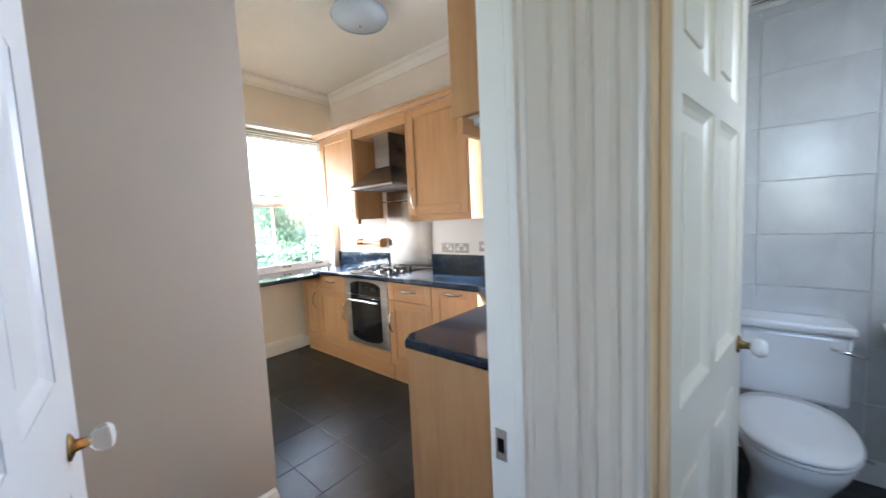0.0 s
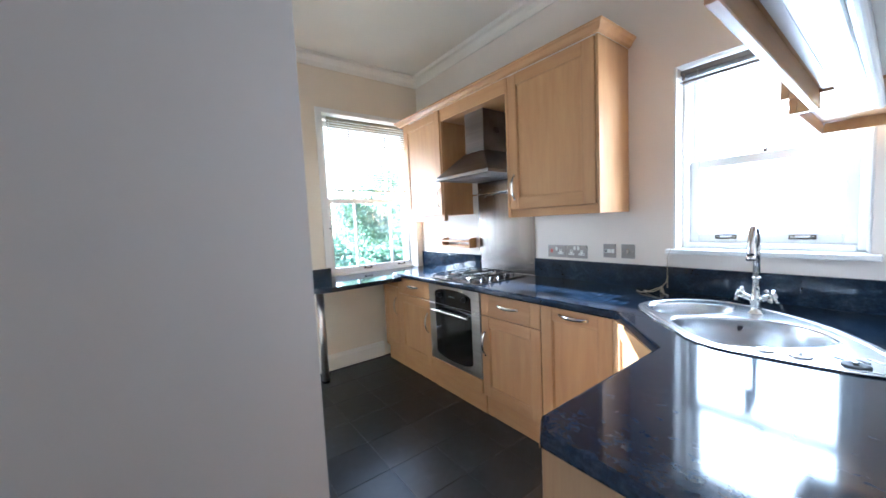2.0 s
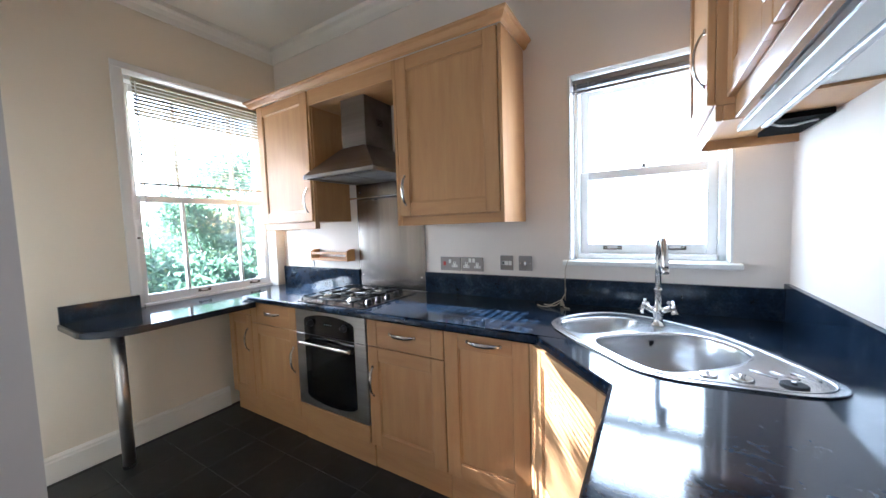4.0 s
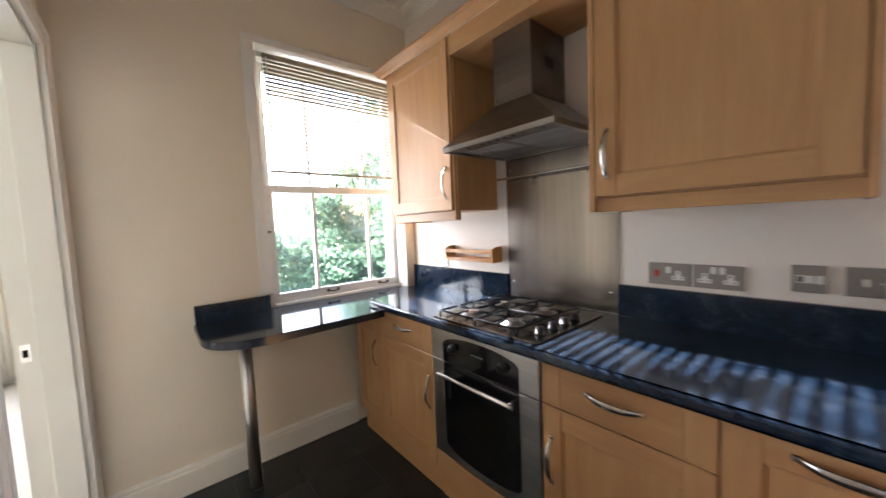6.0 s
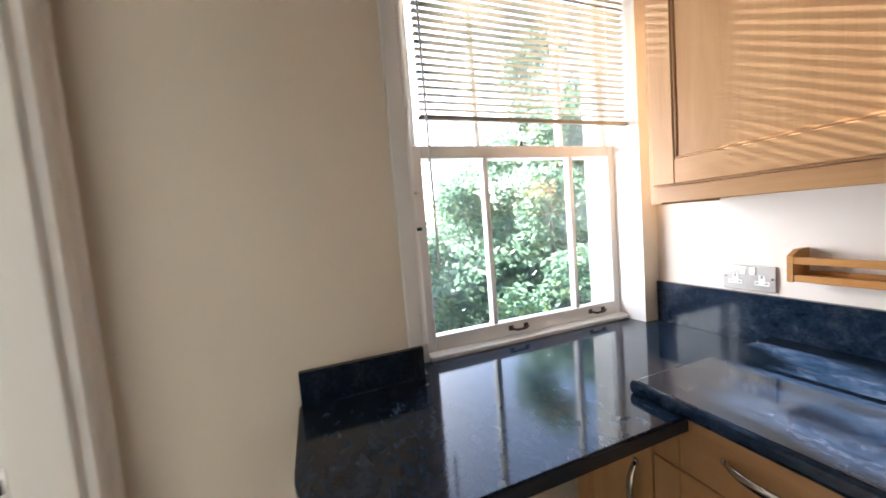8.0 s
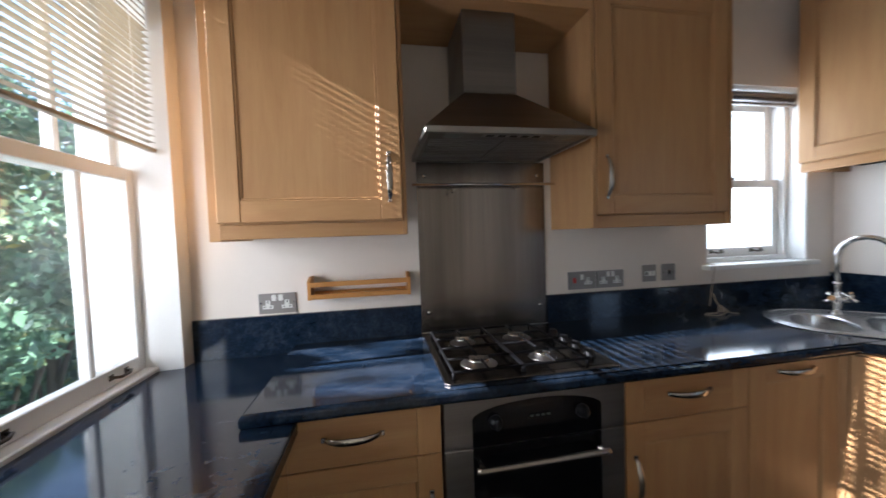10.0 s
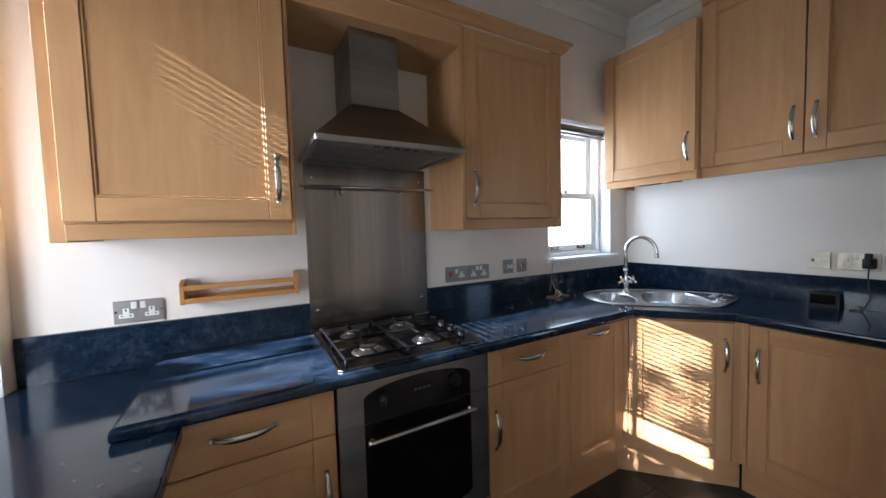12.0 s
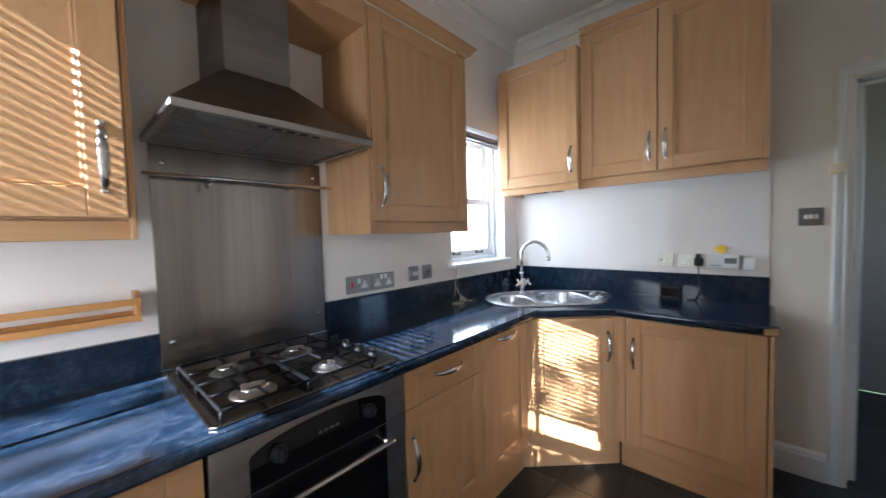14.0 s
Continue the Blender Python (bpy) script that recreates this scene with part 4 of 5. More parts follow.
# ---------- cooking ----------
def vprism(bm, outline, y0, y1, mat=0, bev=0.0):
    """A plate on the x-z plane, from y0 (front) to y1."""
    a = [bm.verts.new((x, y0, z)) for x, z in outline]
    b = [bm.verts.new((x, y1, z)) for x, z in outline]
    n = len(a)
    fs = [bm.faces.new(a), bm.faces.new(b[::-1])] + [bm.faces.new((a[i], b[i], b[(i + 1) % n], a[(i + 1) % n])) for i in range(n)]
    for f in fs:
        f.material_index = mat
    if bev:
        bmesh.ops.bevel(bm, geom=list(fs[0].edges), offset=bev, segments=2, affect="EDGES", profile=0.5)


OX0, OX1 = 0.921, 1.516
oven = thing("oven", "built-in brushed steel oven with a black glass door", "oven", pose(OX0, -0.582, 0))
W = OX1 - OX0
bm = bmesh.new()
box(bm, 0.004, W - 0.004, 0.022, 0.56, 0.15, 0.868, 0.002)
part("body", bm, BLACK_PLASTIC, oven)
bm = bmesh.new()
box(bm, 0.0, W, 0.0, 0.02, 0.717, 0.864, 0.002)
part("control_panel", bm, STEEL_H, oven)
bm = bmesh.new()
arch = [(0.085, 0.7175), (W - 0.085, 0.7175), (W - 0.085, 0.800)] + [(W / 2 + (W / 2 - 0.085) * math.cos(a), 0.800 + 0.045 * math.sin(a)) for a in [math.pi * i / 14 for i in range(1, 14)]] + [(0.085, 0.800)]
vprism(bm, arch, -0.003, 0.001)
part("control_fascia", bm, BLACK_GLASS, oven)
for kx, kz in ((0.155, 0.79), (W - 0.155, 0.79)):
    bm = bmesh.new()
    lathe(bm, [(0.021, -0.002), (0.021, -0.012), (0.018, -0.016), (0.016, -0.026), (0.006, -0.027)], (kx, 0, kz), "y", 20)
    box(bm, kx - 0.003, kx + 0.003, -0.032, -0.02, kz - 0.016, kz + 0.016, 0.001)
    part("knob", bm, BLACK_PLASTIC, oven)
bm = bmesh.new()
box(bm, W / 2 - 0.035, W / 2 + 0.035, -0.0042, -0.003, 0.785, 0.800, 0)
for i in range(4):
    box(bm, W / 2 - 0.03 + i * 0.018, W / 2 - 0.018 + i * 0.018, -0.0046, -0.0042, 0.789, 0.796, 0, 1)
part("clock_display", bm, [DARK, LCD], oven)
bm = bmesh.new()
box(bm, 0.0, W, 0.0, 0.022, 0.256, 0.713, 0.002)
odoor = part("oven_door", bm, STEEL_H, oven)
bm = bmesh.new()
vprism(bm, [(0.085, 0.7125)] + [(0.085, 0.335)] + [(W / 2 - (W / 2 - 0.085) * math.cos(a), 0.335 - 0.045 * math.sin(a)) for a in [math.pi * i / 14 for i in range(1, 14)]] + [(W - 0.085, 0.335), (W - 0.085, 0.7125)], -0.003, 0.001)
part("door_glass", bm, BLACK_GLASS, odoor, "black glass with a curved lower edge")
bm = bmesh.new()
vprism(bm, [(0.15, 0.62), (0.15, 0.37), (W / 2, 0.345), (W - 0.15, 0.37), (W - 0.15, 0.62)], -0.0036, -0.003)
part("inner_window", bm, material("smoked inner glass", (0.002, 0.002, 0.002), 0.12), odoor)
bm = bmesh.new()
tube(bm, [(0.085, -0.042, 0.672), (0.10, -0.045, 0.672), (W - 0.10, -0.045, 0.672), (W - 0.085, -0.042, 0.672)], 0.0095, 12)
for px in (0.105, W - 0.105):
    tube(bm, [(px, 0, 0.672), (px, -0.042, 0.672)], 0.007, 10)
part("door_handle", bm, NICKEL, odoor, "steel bar handle")
bm = bmesh.new()
box(bm, 0.0, W, 0.0, 0.018, 0.155, 0.25, 0.002, 1)
part("filler_panel", bm, WOODS, oven, "maple filler panel below the oven")
plinth(oven, 0.0, W)

hob = thing("gas_hob", "steel four-burner gas hob with black pan supports", "hob", pose(0.93, -0.583, WT))
HW, HD = 0.58, 0.508
bm = bmesh.new()
prism(bm, [(0.012, 0), (HW - 0.012, 0), (HW, 0.012), (HW, HD - 0.012), (HW - 0.012, HD), (0.012, HD), (0, HD - 0.012), (0, 0.012)], 0.0, 0.007, bev=0.002, seg=2)
part("tray", bm, metal("hob tray steel", (0.24, 0.21, 0.185), 0.24), hob)
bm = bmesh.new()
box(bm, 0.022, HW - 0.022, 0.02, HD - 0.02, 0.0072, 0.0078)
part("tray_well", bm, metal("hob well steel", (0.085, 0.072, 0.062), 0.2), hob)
BURN = [(0.14, 0.135, 0.040), (0.14, 0.365, 0.030), (0.37, 0.365, 0.036), (0.37, 0.135, 0.026)]
for bx_, by_, br in BURN:
    bm = bmesh.new()
    lathe(bm, [(br + 0.022, 0.0078), (br + 0.020, 0.010), (br + 0.006, 0.011), (br + 0.004, 0.020), (br, 0.021)], (bx_, by_, 0), "z", 24)
    b_ = part("burner", bm, STEEL_H, hob)
    bm = bmesh.new()
    lathe(bm, [(br, 0.0212), (br, 0.026), (br - 0.006, 0.029), (0.001, 0.030)], (bx_, by_, 0), "z", 24)
    part("burner_cap", bm, CHROME, b_, "shiny burner cap")
for gx0, gx1 in ((0.03, 0.252), (0.258, 0.475)):
    bm = bmesh.new()
    z = 0.028
    cx = (gx0 + gx1) / 2
    r = 0.0046
    tube(bm, [(gx0, 0.03, z), (gx1, 0.03, z), (gx1, 0.478, z), (gx0, 0.478, z), (gx0, 0.03, z)], r, 6, caps=False)
    tube(bm, [(gx0, 0.25, z), (gx1, 0.25, z)], r, 6)
    for yy in (0.14, 0.365):
        for (ax, ay) in ((gx0, yy), (gx1, yy)):
            tube(bm, [(ax, ay, z), (cx + (0.035 if ax > cx else -0.035), yy, z + 0.002)], r, 6)
        for ay, sg in ((yy - 0.11, 1), (yy + 0.11, -1)):
            tube(bm, [(cx, ay, z), (cx, yy - sg * 0.035, z + 0.002)], r, 6)
    for lx in (gx0, gx1):
        for ly in (0.03, 0.25, 0.478):
            tube(bm, [(lx, ly, 0.0078), (lx, ly, z)], r, 6)
    part("pan_support", bm, BLACK_IRON, hob)
for i in range(4):
    bm = bmesh.new()
    lathe(bm, [(0.021, 0.0078), (0.020, 0.012), (0.0165, 0.014), (0.015, 0.032), (0.004, 0.033)], (0.528, 0.10 + i * 0.085, 0), "z", 20)
    box(bm, 0.526, 0.530, 0.087 + i * 0.085, 0.113 + i * 0.085, 0.030, 0.036, 0.001)
    part("knob", bm, BLACK_PLASTIC, hob)

hood = thing("cooker_hood", "brushed steel chimney cooker hood", "cooker hood", pose(0.913, 0, 0))
bm = bmesh.new()
HB = 1.682
w, d = 0.606, 0.458
ca, cb, cd = 0.178, 0.388, 0.275
for ring in (0,):
    q = [[(0, -d, HB + 0.022), (w, -d, HB + 0.022), (w, -0.004, HB + 0.022), (0, -0.004, HB + 0.022)], [(ca, -cd, 1.885), (cb, -cd, 1.885), (cb, -0.004, 1.885), (ca, -0.004, 1.885)]]
    lo, hi = [[bm.verts.new(p) for p in r_] for r_ in q]
    for i in range(4):
        bm.faces.new((lo[i], lo[(i + 1) % 4], hi[(i + 1) % 4], hi[i]))
    bm.faces.new(hi)
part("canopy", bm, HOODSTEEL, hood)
bm = bmesh.new()
for x0, x1, y0, y1 in ((0, w, -d, -d + 0.016), (0, w, -0.02, -0.004), (0, 0.016, -d + 0.016, -0.02), (w - 0.016, w, -d + 0.016, -0.02)):
    box(bm, x0, x1, y0, y1, HB, HB + 0.022, 0.0015)
part("lip", bm, STEEL_H, hood, "bright folded steel lip")
bm = bmesh.new()
box(bm, ca, cb, -cd, -0.004, 1.885, 2.194, 0.003)
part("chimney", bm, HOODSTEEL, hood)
bm = bmesh.new()
box(bm, cb, cb + 0.0012, -0.17, -0.10, 2.02, 2.07)
for i in range(5):
    box(bm, cb + 0.0012, cb + 0.0018, -0.165, -0.105, 2.024 + i * 0.009, 2.028 + i * 0.009, 0, 1)
part("side_vent", bm, [HOODSTEEL, DARK], hood)
bm = bmesh.new()
box(bm, 0.016, w - 0.016, -d + 0.016, -0.36, HB + 0.006, HB + 0.010)
under = part("control_strip", bm, HOODSTEEL, hood)
bm = bmesh.new()
box(bm, 0.20, 0.42, -0.435, -0.405, HB + 0.003, HB + 0.006, 0.001)
for i in range(5):
    box(bm, 0.215 + i * 0.042, 0.24 + i * 0.042, -0.428, -0.412, HB + 0.001, HB + 0.003, 0.0005, 1)
part("switch_bar", bm, [STEEL_H, BLACK_PLASTIC], under)
for lx in (0.1, 0.5):
    bm = bmesh.new()
    lathe(bm, [(0.035, 0.003), (0.035, 0.0005), (0.03, 0.0)], (lx, -0.415, HB + 0.003), "z", 20)
    part("hood_lamp", bm, LCD, under)
for fx0, fx1 in ((0.02, 0.301), (0.305, w - 0.02)):
    bm = bmesh.new()
    box(bm, fx0, fx1, -0.356, -0.024, HB + 0.008, HB + 0.012, 0.001)
    gf = part("grease_filter", bm, GREY_FILTER, hood)
    for i in range(12):
        y = -0.345 + i * 0.027
        bm = bmesh.new()
        box(bm, fx0 + 0.012, fx1 - 0.012, y, y + 0.013, HB + 0.005, HB + 0.008, 0.0006)
        part("baffle", bm, GREY_FILTER, gf)

panel = thing("steel_splash_panel", "brushed steel splash panel behind the hob", "splash panel", pose(0.931, -0.0075, 0))
bm = bmesh.new()
box(bm, 0, 0.612, 0, 0.005, WT, 1.681, 0.0008)
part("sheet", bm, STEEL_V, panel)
for sx in (0.035, 0.577):
    for sz in (1.0, 1.62):
        bm = bmesh.new()
        lathe(bm, [(0.009, 0.0), (0.0085, -0.003), (0.004, -0.005), (0.001, -0.005)], (sx, 0, sz), "y", 14)
        part("screw_cap", bm, CHROME, panel)
rail = thing("utensil_rail", "thin steel utensil rail on the splash panel", "utensil rail", pose(0, 0, 0))
bm = bmesh.new()
tube(bm, [(0.905, -0.05, 1.575), (1.575, -0.05, 1.575)], 0.0065, 10)
part("rod", bm, CHROME, rail)
for bx_ in (1.10, 1.40):
    bm = bmesh.new()
    tube(bm, [(bx_, -0.008, 1.565), (bx_, -0.05, 1.565), (bx_, -0.05, 1.578)], 0.005, 8)
    lathe(bm, [(0.012, 0), (0.012, -0.004)], (bx_, -0.0076, 1.565), "y", 12)
    part("bracket", bm, NICKEL, rail)
bm = bmesh.new()
tube(bm, [(1.08, -0.05, 1.582), (1.08, -0.058, 1.57), (1.08, -0.056, 1.545), (1.08, -0.068, 1.535), (1.08, -0.074, 1.548)], 0.0025, 8)
lone("hanging_hook", bm, NICKEL, "small steel hook hanging from the rail", "hook")

rack = thing("spice_rack", "small empty pine spice rack on the wall", "rack", pose(0.462, -0.004, 1.105))
for xa in (0, 0.405):
    bm = bmesh.new()
    vprism(bm, [(-0.085, 0), (0, 0), (0, 0.092), (-0.05, 0.092), (-0.085, 0.075)], xa, xa + 0.014, bev=0.001)
    for v in bm.verts:
        v.co = Vector((v.co.y, v.co.x, v.co.z))
    part("end_board", bm, PINE, rack)
for nm, ya, yb, za, zb in (("bottom_board", -0.08, -0.002, 0.004, 0.014), ("front_rail", -0.083, -0.073, 0.052, 0.072), ("front_rail", -0.083, -0.073, 0.002, 0.022), ("back_board", -0.012, -0.002, 0.014, 0.026)):
    bm = bmesh.new()
    box(bm, 0.0142, 0.4048, ya, yb, za, zb, 0.0012)
    part(nm, bm, PINE, rack)


# ---------- switches and sockets: plates on a wall, local -y into the room ----------
def plate(name, label, m, w, h, mat, parts, category="socket"):
    t = thing(name, label, category, m)
    bm = bmesh.new()
    box(bm, 0, w, -0.008, 0, 0, h, 0.002, seg=2)
    part("face_plate", bm, mat, t)
    for kind, x, z in parts:
        bm = bmesh.new()
        if kind == "socket":
            vprism(bm, [(x - 0.021, z - 0.016), (x + 0.021, z - 0.016), (x + 0.021, z - 0.001), (x + 0.009, z - 0.001), (x + 0.009, z + 0.020), (x - 0.009, z + 0.020), (x - 0.009, z - 0.001), (x - 0.021, z - 0.001)], -0.0092, -0.008)
            for dx, dz, a, b in ((0, 0.013, 0.004, 0.009), (-0.012, -0.008, 0.007, 0.0035), (0.012, -0.008, 0.007, 0.0035)):
                box(bm, x + dx - a / 2, x + dx + a / 2, -0.0097, -0.0092, z + dz - b / 2, z + dz + b / 2, 0, 1)
            part("socket_insert", bm, [WHITE_PLASTIC, DARK], t)
        elif kind in ("rocker", "red"):
            box(bm, x - 0.009, x + 0.009, -0.0115, -0.008, z - 0.013, z + 0.013, 0.002)
            part("rocker", bm, RED if kind == "red" else WHITE_PLASTIC, t)
        elif kind == "steelrocker":
            box(bm, x - 0.008, x + 0.008, -0.012, -0.008, z - 0.012, z + 0.012, 0.002)
            part("rocker", bm, CHROME, t)
        elif kind == "spur":
            box(bm, x - 0.02, x + 0.02, -0.0105, -0.008, z - 0.012, z + 0.012, 0.001)
            box(bm, x - 0.017, x - 0.003, -0.0112, -0.0105, z - 0.009, z + 0.009, 0, 1)
            part("fuse_carrier", bm, [WHITE_PLASTIC, INK], t)
        elif kind == "screw":
            lathe(bm, [(0.0035, 0), (0.003, -0.0014)], (x, -0.008, z), "y", 8)
            part("screw", bm, CHROME, t)
    return t


PLATE = metal("satin steel plate", (0.34, 0.315, 0.295), 0.40, 0, 0.1)
OLDPLATE = metal("tarnished plate", (0.66, 0.63, 0.55), 0.42, 0, 0.08)
plate("double_socket", "brushed steel double socket with white inserts", pose(0.252, -0.001, 1.047), 0.147, 0.084, PLATE,
      [("socket", 0.036, 0.036), ("socket", 0.111, 0.036), ("rocker", 0.060, 0.066), ("rocker", 0.087, 0.066), ("screw", 0.008, 0.044), ("screw", 0.139, 0.044)])
plate("cooker_switch", "brushed steel cooker switch with a red rocker", pose(1.662, -0.001, 1.062), 0.149, 0.087, PLATE, [("red", 0.032, 0.045), ("socket", 0.105, 0.038), ("rocker", 0.072, 0.06)])
plate("double_socket", "brushed steel double socket beside the cooker switch", pose(1.816, -0.001, 1.062), 0.150, 0.087, PLATE,
      [("socket", 0.036, 0.036), ("socket", 0.112, 0.036), ("rocker", 0.062, 0.068), ("rocker", 0.088, 0.068)])
plate("fused_switch", "brushed steel fused spur switch", pose(2.079, -0.001, 1.078), 0.078, 0.086, PLATE, [("spur", 0.030, 0.042), ("rocker", 0.062, 0.042)], "switch")
plate("fused_switch", "brushed steel outlet plate", pose(2.192, -0.001, 1.078), 0.078, 0.086, PLATE, [("steelrocker", 0.039, 0.042), ("screw", 0.009, 0.042), ("screw", 0.069, 0.042)], "switch")
mc = lambda y, z: pose(CX - (0.0052 if y > -1.53 else 0.001), y, z, 0, 0, -90)
plate("wall_switch", "white double rocker switch above the upstand", mc(-1.041, 1.104), 0.086, 0.086, OLDPLATE, [("spur", 0.032, 0.043), ("rocker", 0.066, 0.043)], "switch")
ds = plate("double_socket", "white double socket on the side wall", mc(-1.152, 1.104), 0.140, 0.086, OLDPLATE, [("socket", 0.036, 0.036), ("rocker", 0.062, 0.066)])
plug = thing("mains_plug", "black mains plug with a cable in the socket", "plug", mc(-1.152, 1.104))
bm = bmesh.new()
box(bm, 0.084, 0.130, -0.034, -0.009, 0.012, 0.062, 0.007, seg=2)
part("plug_body", bm, BLACK_PLASTIC, plug)
bm = bmesh.new()
box(bm, 0.094, 0.120, -0.05, -0.034, 0.028, 0.088, 0.005, seg=2)
part("adaptor", bm, BLACK_PLASTIC, plug)
bm = bmesh.new()
tube(bm, [(0.107, -0.03, 0.014), (0.108, -0.04, -0.02), (0.11, -0.045, -0.07), (0.12, -0.05, -0.13), (0.10, -0.07, -0.189), (0.06, -0.08, -0.19)], 0.003, 8)
part("cable", bm, RUBBER, plug)
th = thing("heating_control", "white heating timer with a small grey display", "thermostat", mc(-1.303, 1.106))
bm = bmesh.new()
box(bm, 0, 0.146, -0.028, 0, 0, 0.084, 0.004, seg=2)
part("case", bm, WHITE_PLASTIC, th)
bm = bmesh.new()
box(bm, 0.078, 0.132, -0.0292, -0.028, 0.03, 0.062)
for i in range(3):
    box(bm, 0.084 + i * 0.016, 0.094 + i * 0.016, -0.0296, -0.0292, 0.040, 0.054, 0, 1)
part("display", bm, [LCD, INK], th)
for i in range(4):
    bm = bmesh.new()
    box(bm, 0.015 + i * 0.014, 0.024 + i * 0.014, -0.0295, -0.028, 0.014, 0.020, 0.0005)
    part("button", bm, INK, th)
tag = thing("yellow_tag", "yellow shaped plastic hanger above the heating control", "tag", mc(-1.345, 1.193))
bm = bmesh.new()
lathe(bm, [(0.020, -0.004), (0.022, -0.010), (0.020, -0.016)], (0.018, 0, 0.027), "y", 16)
for k in range(6):
    a = k * math.tau / 6
    lathe(bm, [(0.009, -0.006), (0.010, -0.010), (0.009, -0.014)], (0.018 + 0.022 * math.cos(a), 0, 0.027 + 0.016 * math.sin(a)), "y", 10)
box(bm, 0.010, 0.026, -0.014, -0.003, -0.008, 0.010, 0.002)
part("hanger", bm, YELLOW, tag)
bm = bmesh.new()
box(bm, CX - 0.026, CX - 0.0052, -1.515, -1.462, 1.10, 1.172, 0.004, seg=2)
lone("junction_box", bm, WHITE_PLASTIC, "small beige blank box on the wall", "junction box")
plate("light_switch", "brushed steel light switch by the doorway", mc(-1.680, 1.345), 0.092, 0.092, metal("dark steel plate", (0.22, 0.21, 0.20), 0.35, 0, 0.1), [("steelrocker", 0.028, 0.046), ("steelrocker", 0.046, 0.046), ("steelrocker", 0.064, 0.046)], "light switch")
bell = thing("wall_sounder", "small cream box with a cable beside the doorway", "alarm contact", mc(-1.785, 1.60))
bm = bmesh.new()
box(bm, 0, 0.055, -0.022, 0, 0, 0.055, 0.004, seg=2)
part("case", bm, CREAM_PLASTIC, bell)
bm = bmesh.new()
tube(bm, [(0.045, -0.004, 0.055), (0.045, -0.004, 0.53), (0.06, -0.004, 0.545), (0.14, -0.034, 0.55)], 0.003, 6)
part("cable", bm, WHITE_PLASTIC, bell)

# ---------- sink and tap ----------
sink = thing("kitchen_sink", "steel one-and-a-half bowl corner sink let into the worktop", "sink")
B1 = dict(pts=[(-0.115, -0.205), (0.175, -0.205), (0.225, -0.13), (0.225, 0.10), (0.165, 0.205), (0.01, 0.215), (-0.085, 0.13), (-0.135, -0.07)])
B2 = dict(pts=[(-0.345, -0.175), (-0.215, -0.205), (-0.158, -0.14), (-0.160, 0.02), (-0.195, 0.115), (-0.275, 0.155), (-0.345, 0.07), (-0.365, -0.08)])
bm = bmesh.new()
prism(bm, sink_outline(0.0), WT + 0.0005, WT + 0.006, [bowl_outline(**B1)[::-1], bowl_outline(**B2)[::-1]], bev=0.002, seg=2)
rim = part("rim", bm, SINKSTEEL, sink)
bm = bmesh.new()
bead = [(x, y, WT + 0.0055) for x, y in sink_outline(0.022)]
tube(bm, bead + bead[:2], 0.0032, 6)
part("rim_bead", bm, SINKSTEEL, rim)
for b, depth in ((B1, 0.165), (B2, 0.11)):
    bm = bmesh.new()
    rings = []
    for k, z in ((-0.006, 0.0065), (0.0, 0.0055), (0.004, -0.004), (0.012, -depth * 0.5), (0.02, -depth * 0.85), (0.035, -depth * 0.97), (0.06, -depth)):
        rings.append([bm.verts.new((x, y, WT + z)) for x, y in bowl_outline(k=k, **b)])
    n = len(rings[0])
    for ra, rb in zip(rings, rings[1:]):
        for i in range(n):
            bm.faces.new((ra[i], ra[(i + 1) % n], rb[(i + 1) % n], rb[i])).smooth = True
    bm.faces.new(rings[-1])
    bo = part("bowl", bm, SINKSTEEL, sink)
    c = SC + DV * (0.05 if b is B1 else -0.26) + DN * -0.02
    bm = bmesh.new()
    lathe(bm, [(0.042, 0.001), (0.040, 0.003), (0.030, 0.0025), (0.012, 0.0015)], (c.x, c.y, WT - depth), "z", 24)
    part("waste", bm, CHROME, bo)
c = SC + DV * -0.092 + DN * 0.085
bm = bmesh.new()
for s in (-1, 1):
    box(bm, s * 0.016 - 0.011, s * 0.016 + 0.011, -0.004, -0.001, -0.012, 0.012, 0.002)
o = part("overflow", bm, BLACK_PLASTIC, sink, "black overflow grille")
o.matrix_local = Matrix.Translation((c.x, c.y, WT - 0.035)) @ Matrix.Rotation(radians(32), 4, "Z")
for i, (u, v) in enumerate(((0.29, 0.09), (0.315, 0.13), (0.34, 0.165))):
    pa, pb = SC + DV * (u - 0.03) + DN * (v - 0.04), SC + DV * (u + 0.03) + DN * (v - 0.03)
    bm = bmesh.new()
    tube(bm, [(pa.x, pa.y, WT + 0.0065), (pb.x, pb.y, WT + 0.0065)], 0.003, 8)
    part("drainer_rib", bm, SINKSTEEL, sink)
# loose wastes and plugs lying on the drainer
for i, (u, v, r, mat, lab) in enumerate(((0.248, -0.085, 0.022, CHROME, "chrome sink strainer lying on the drainer"), (0.294, -0.025, 0.026, CHROME, "chrome basket waste lying on the drainer"), (0.362, 0.052, 0.028, RUBBER, "black rubber sink plug lying on the drainer"))):
    p = SC + DV * u + DN * v
    t = thing("sink_plug", lab, "sink plug", pose(p.x, p.y, WT + 0.0062))
    bm = bmesh.new()
    lathe(bm, [(r, 0.0), (r, 0.004), (r * 0.85, 0.006), (r * 0.5, 0.004), (0.006, 0.004)], n=24)
    part("disc", bm, mat, t)
    bm = bmesh.new()
    lathe(bm, [(0.006, 0.004), (0.005, 0.009), (0.008, 0.012), (0.002, 0.013)], n=14)
    part("knob", bm, CHROME, t)

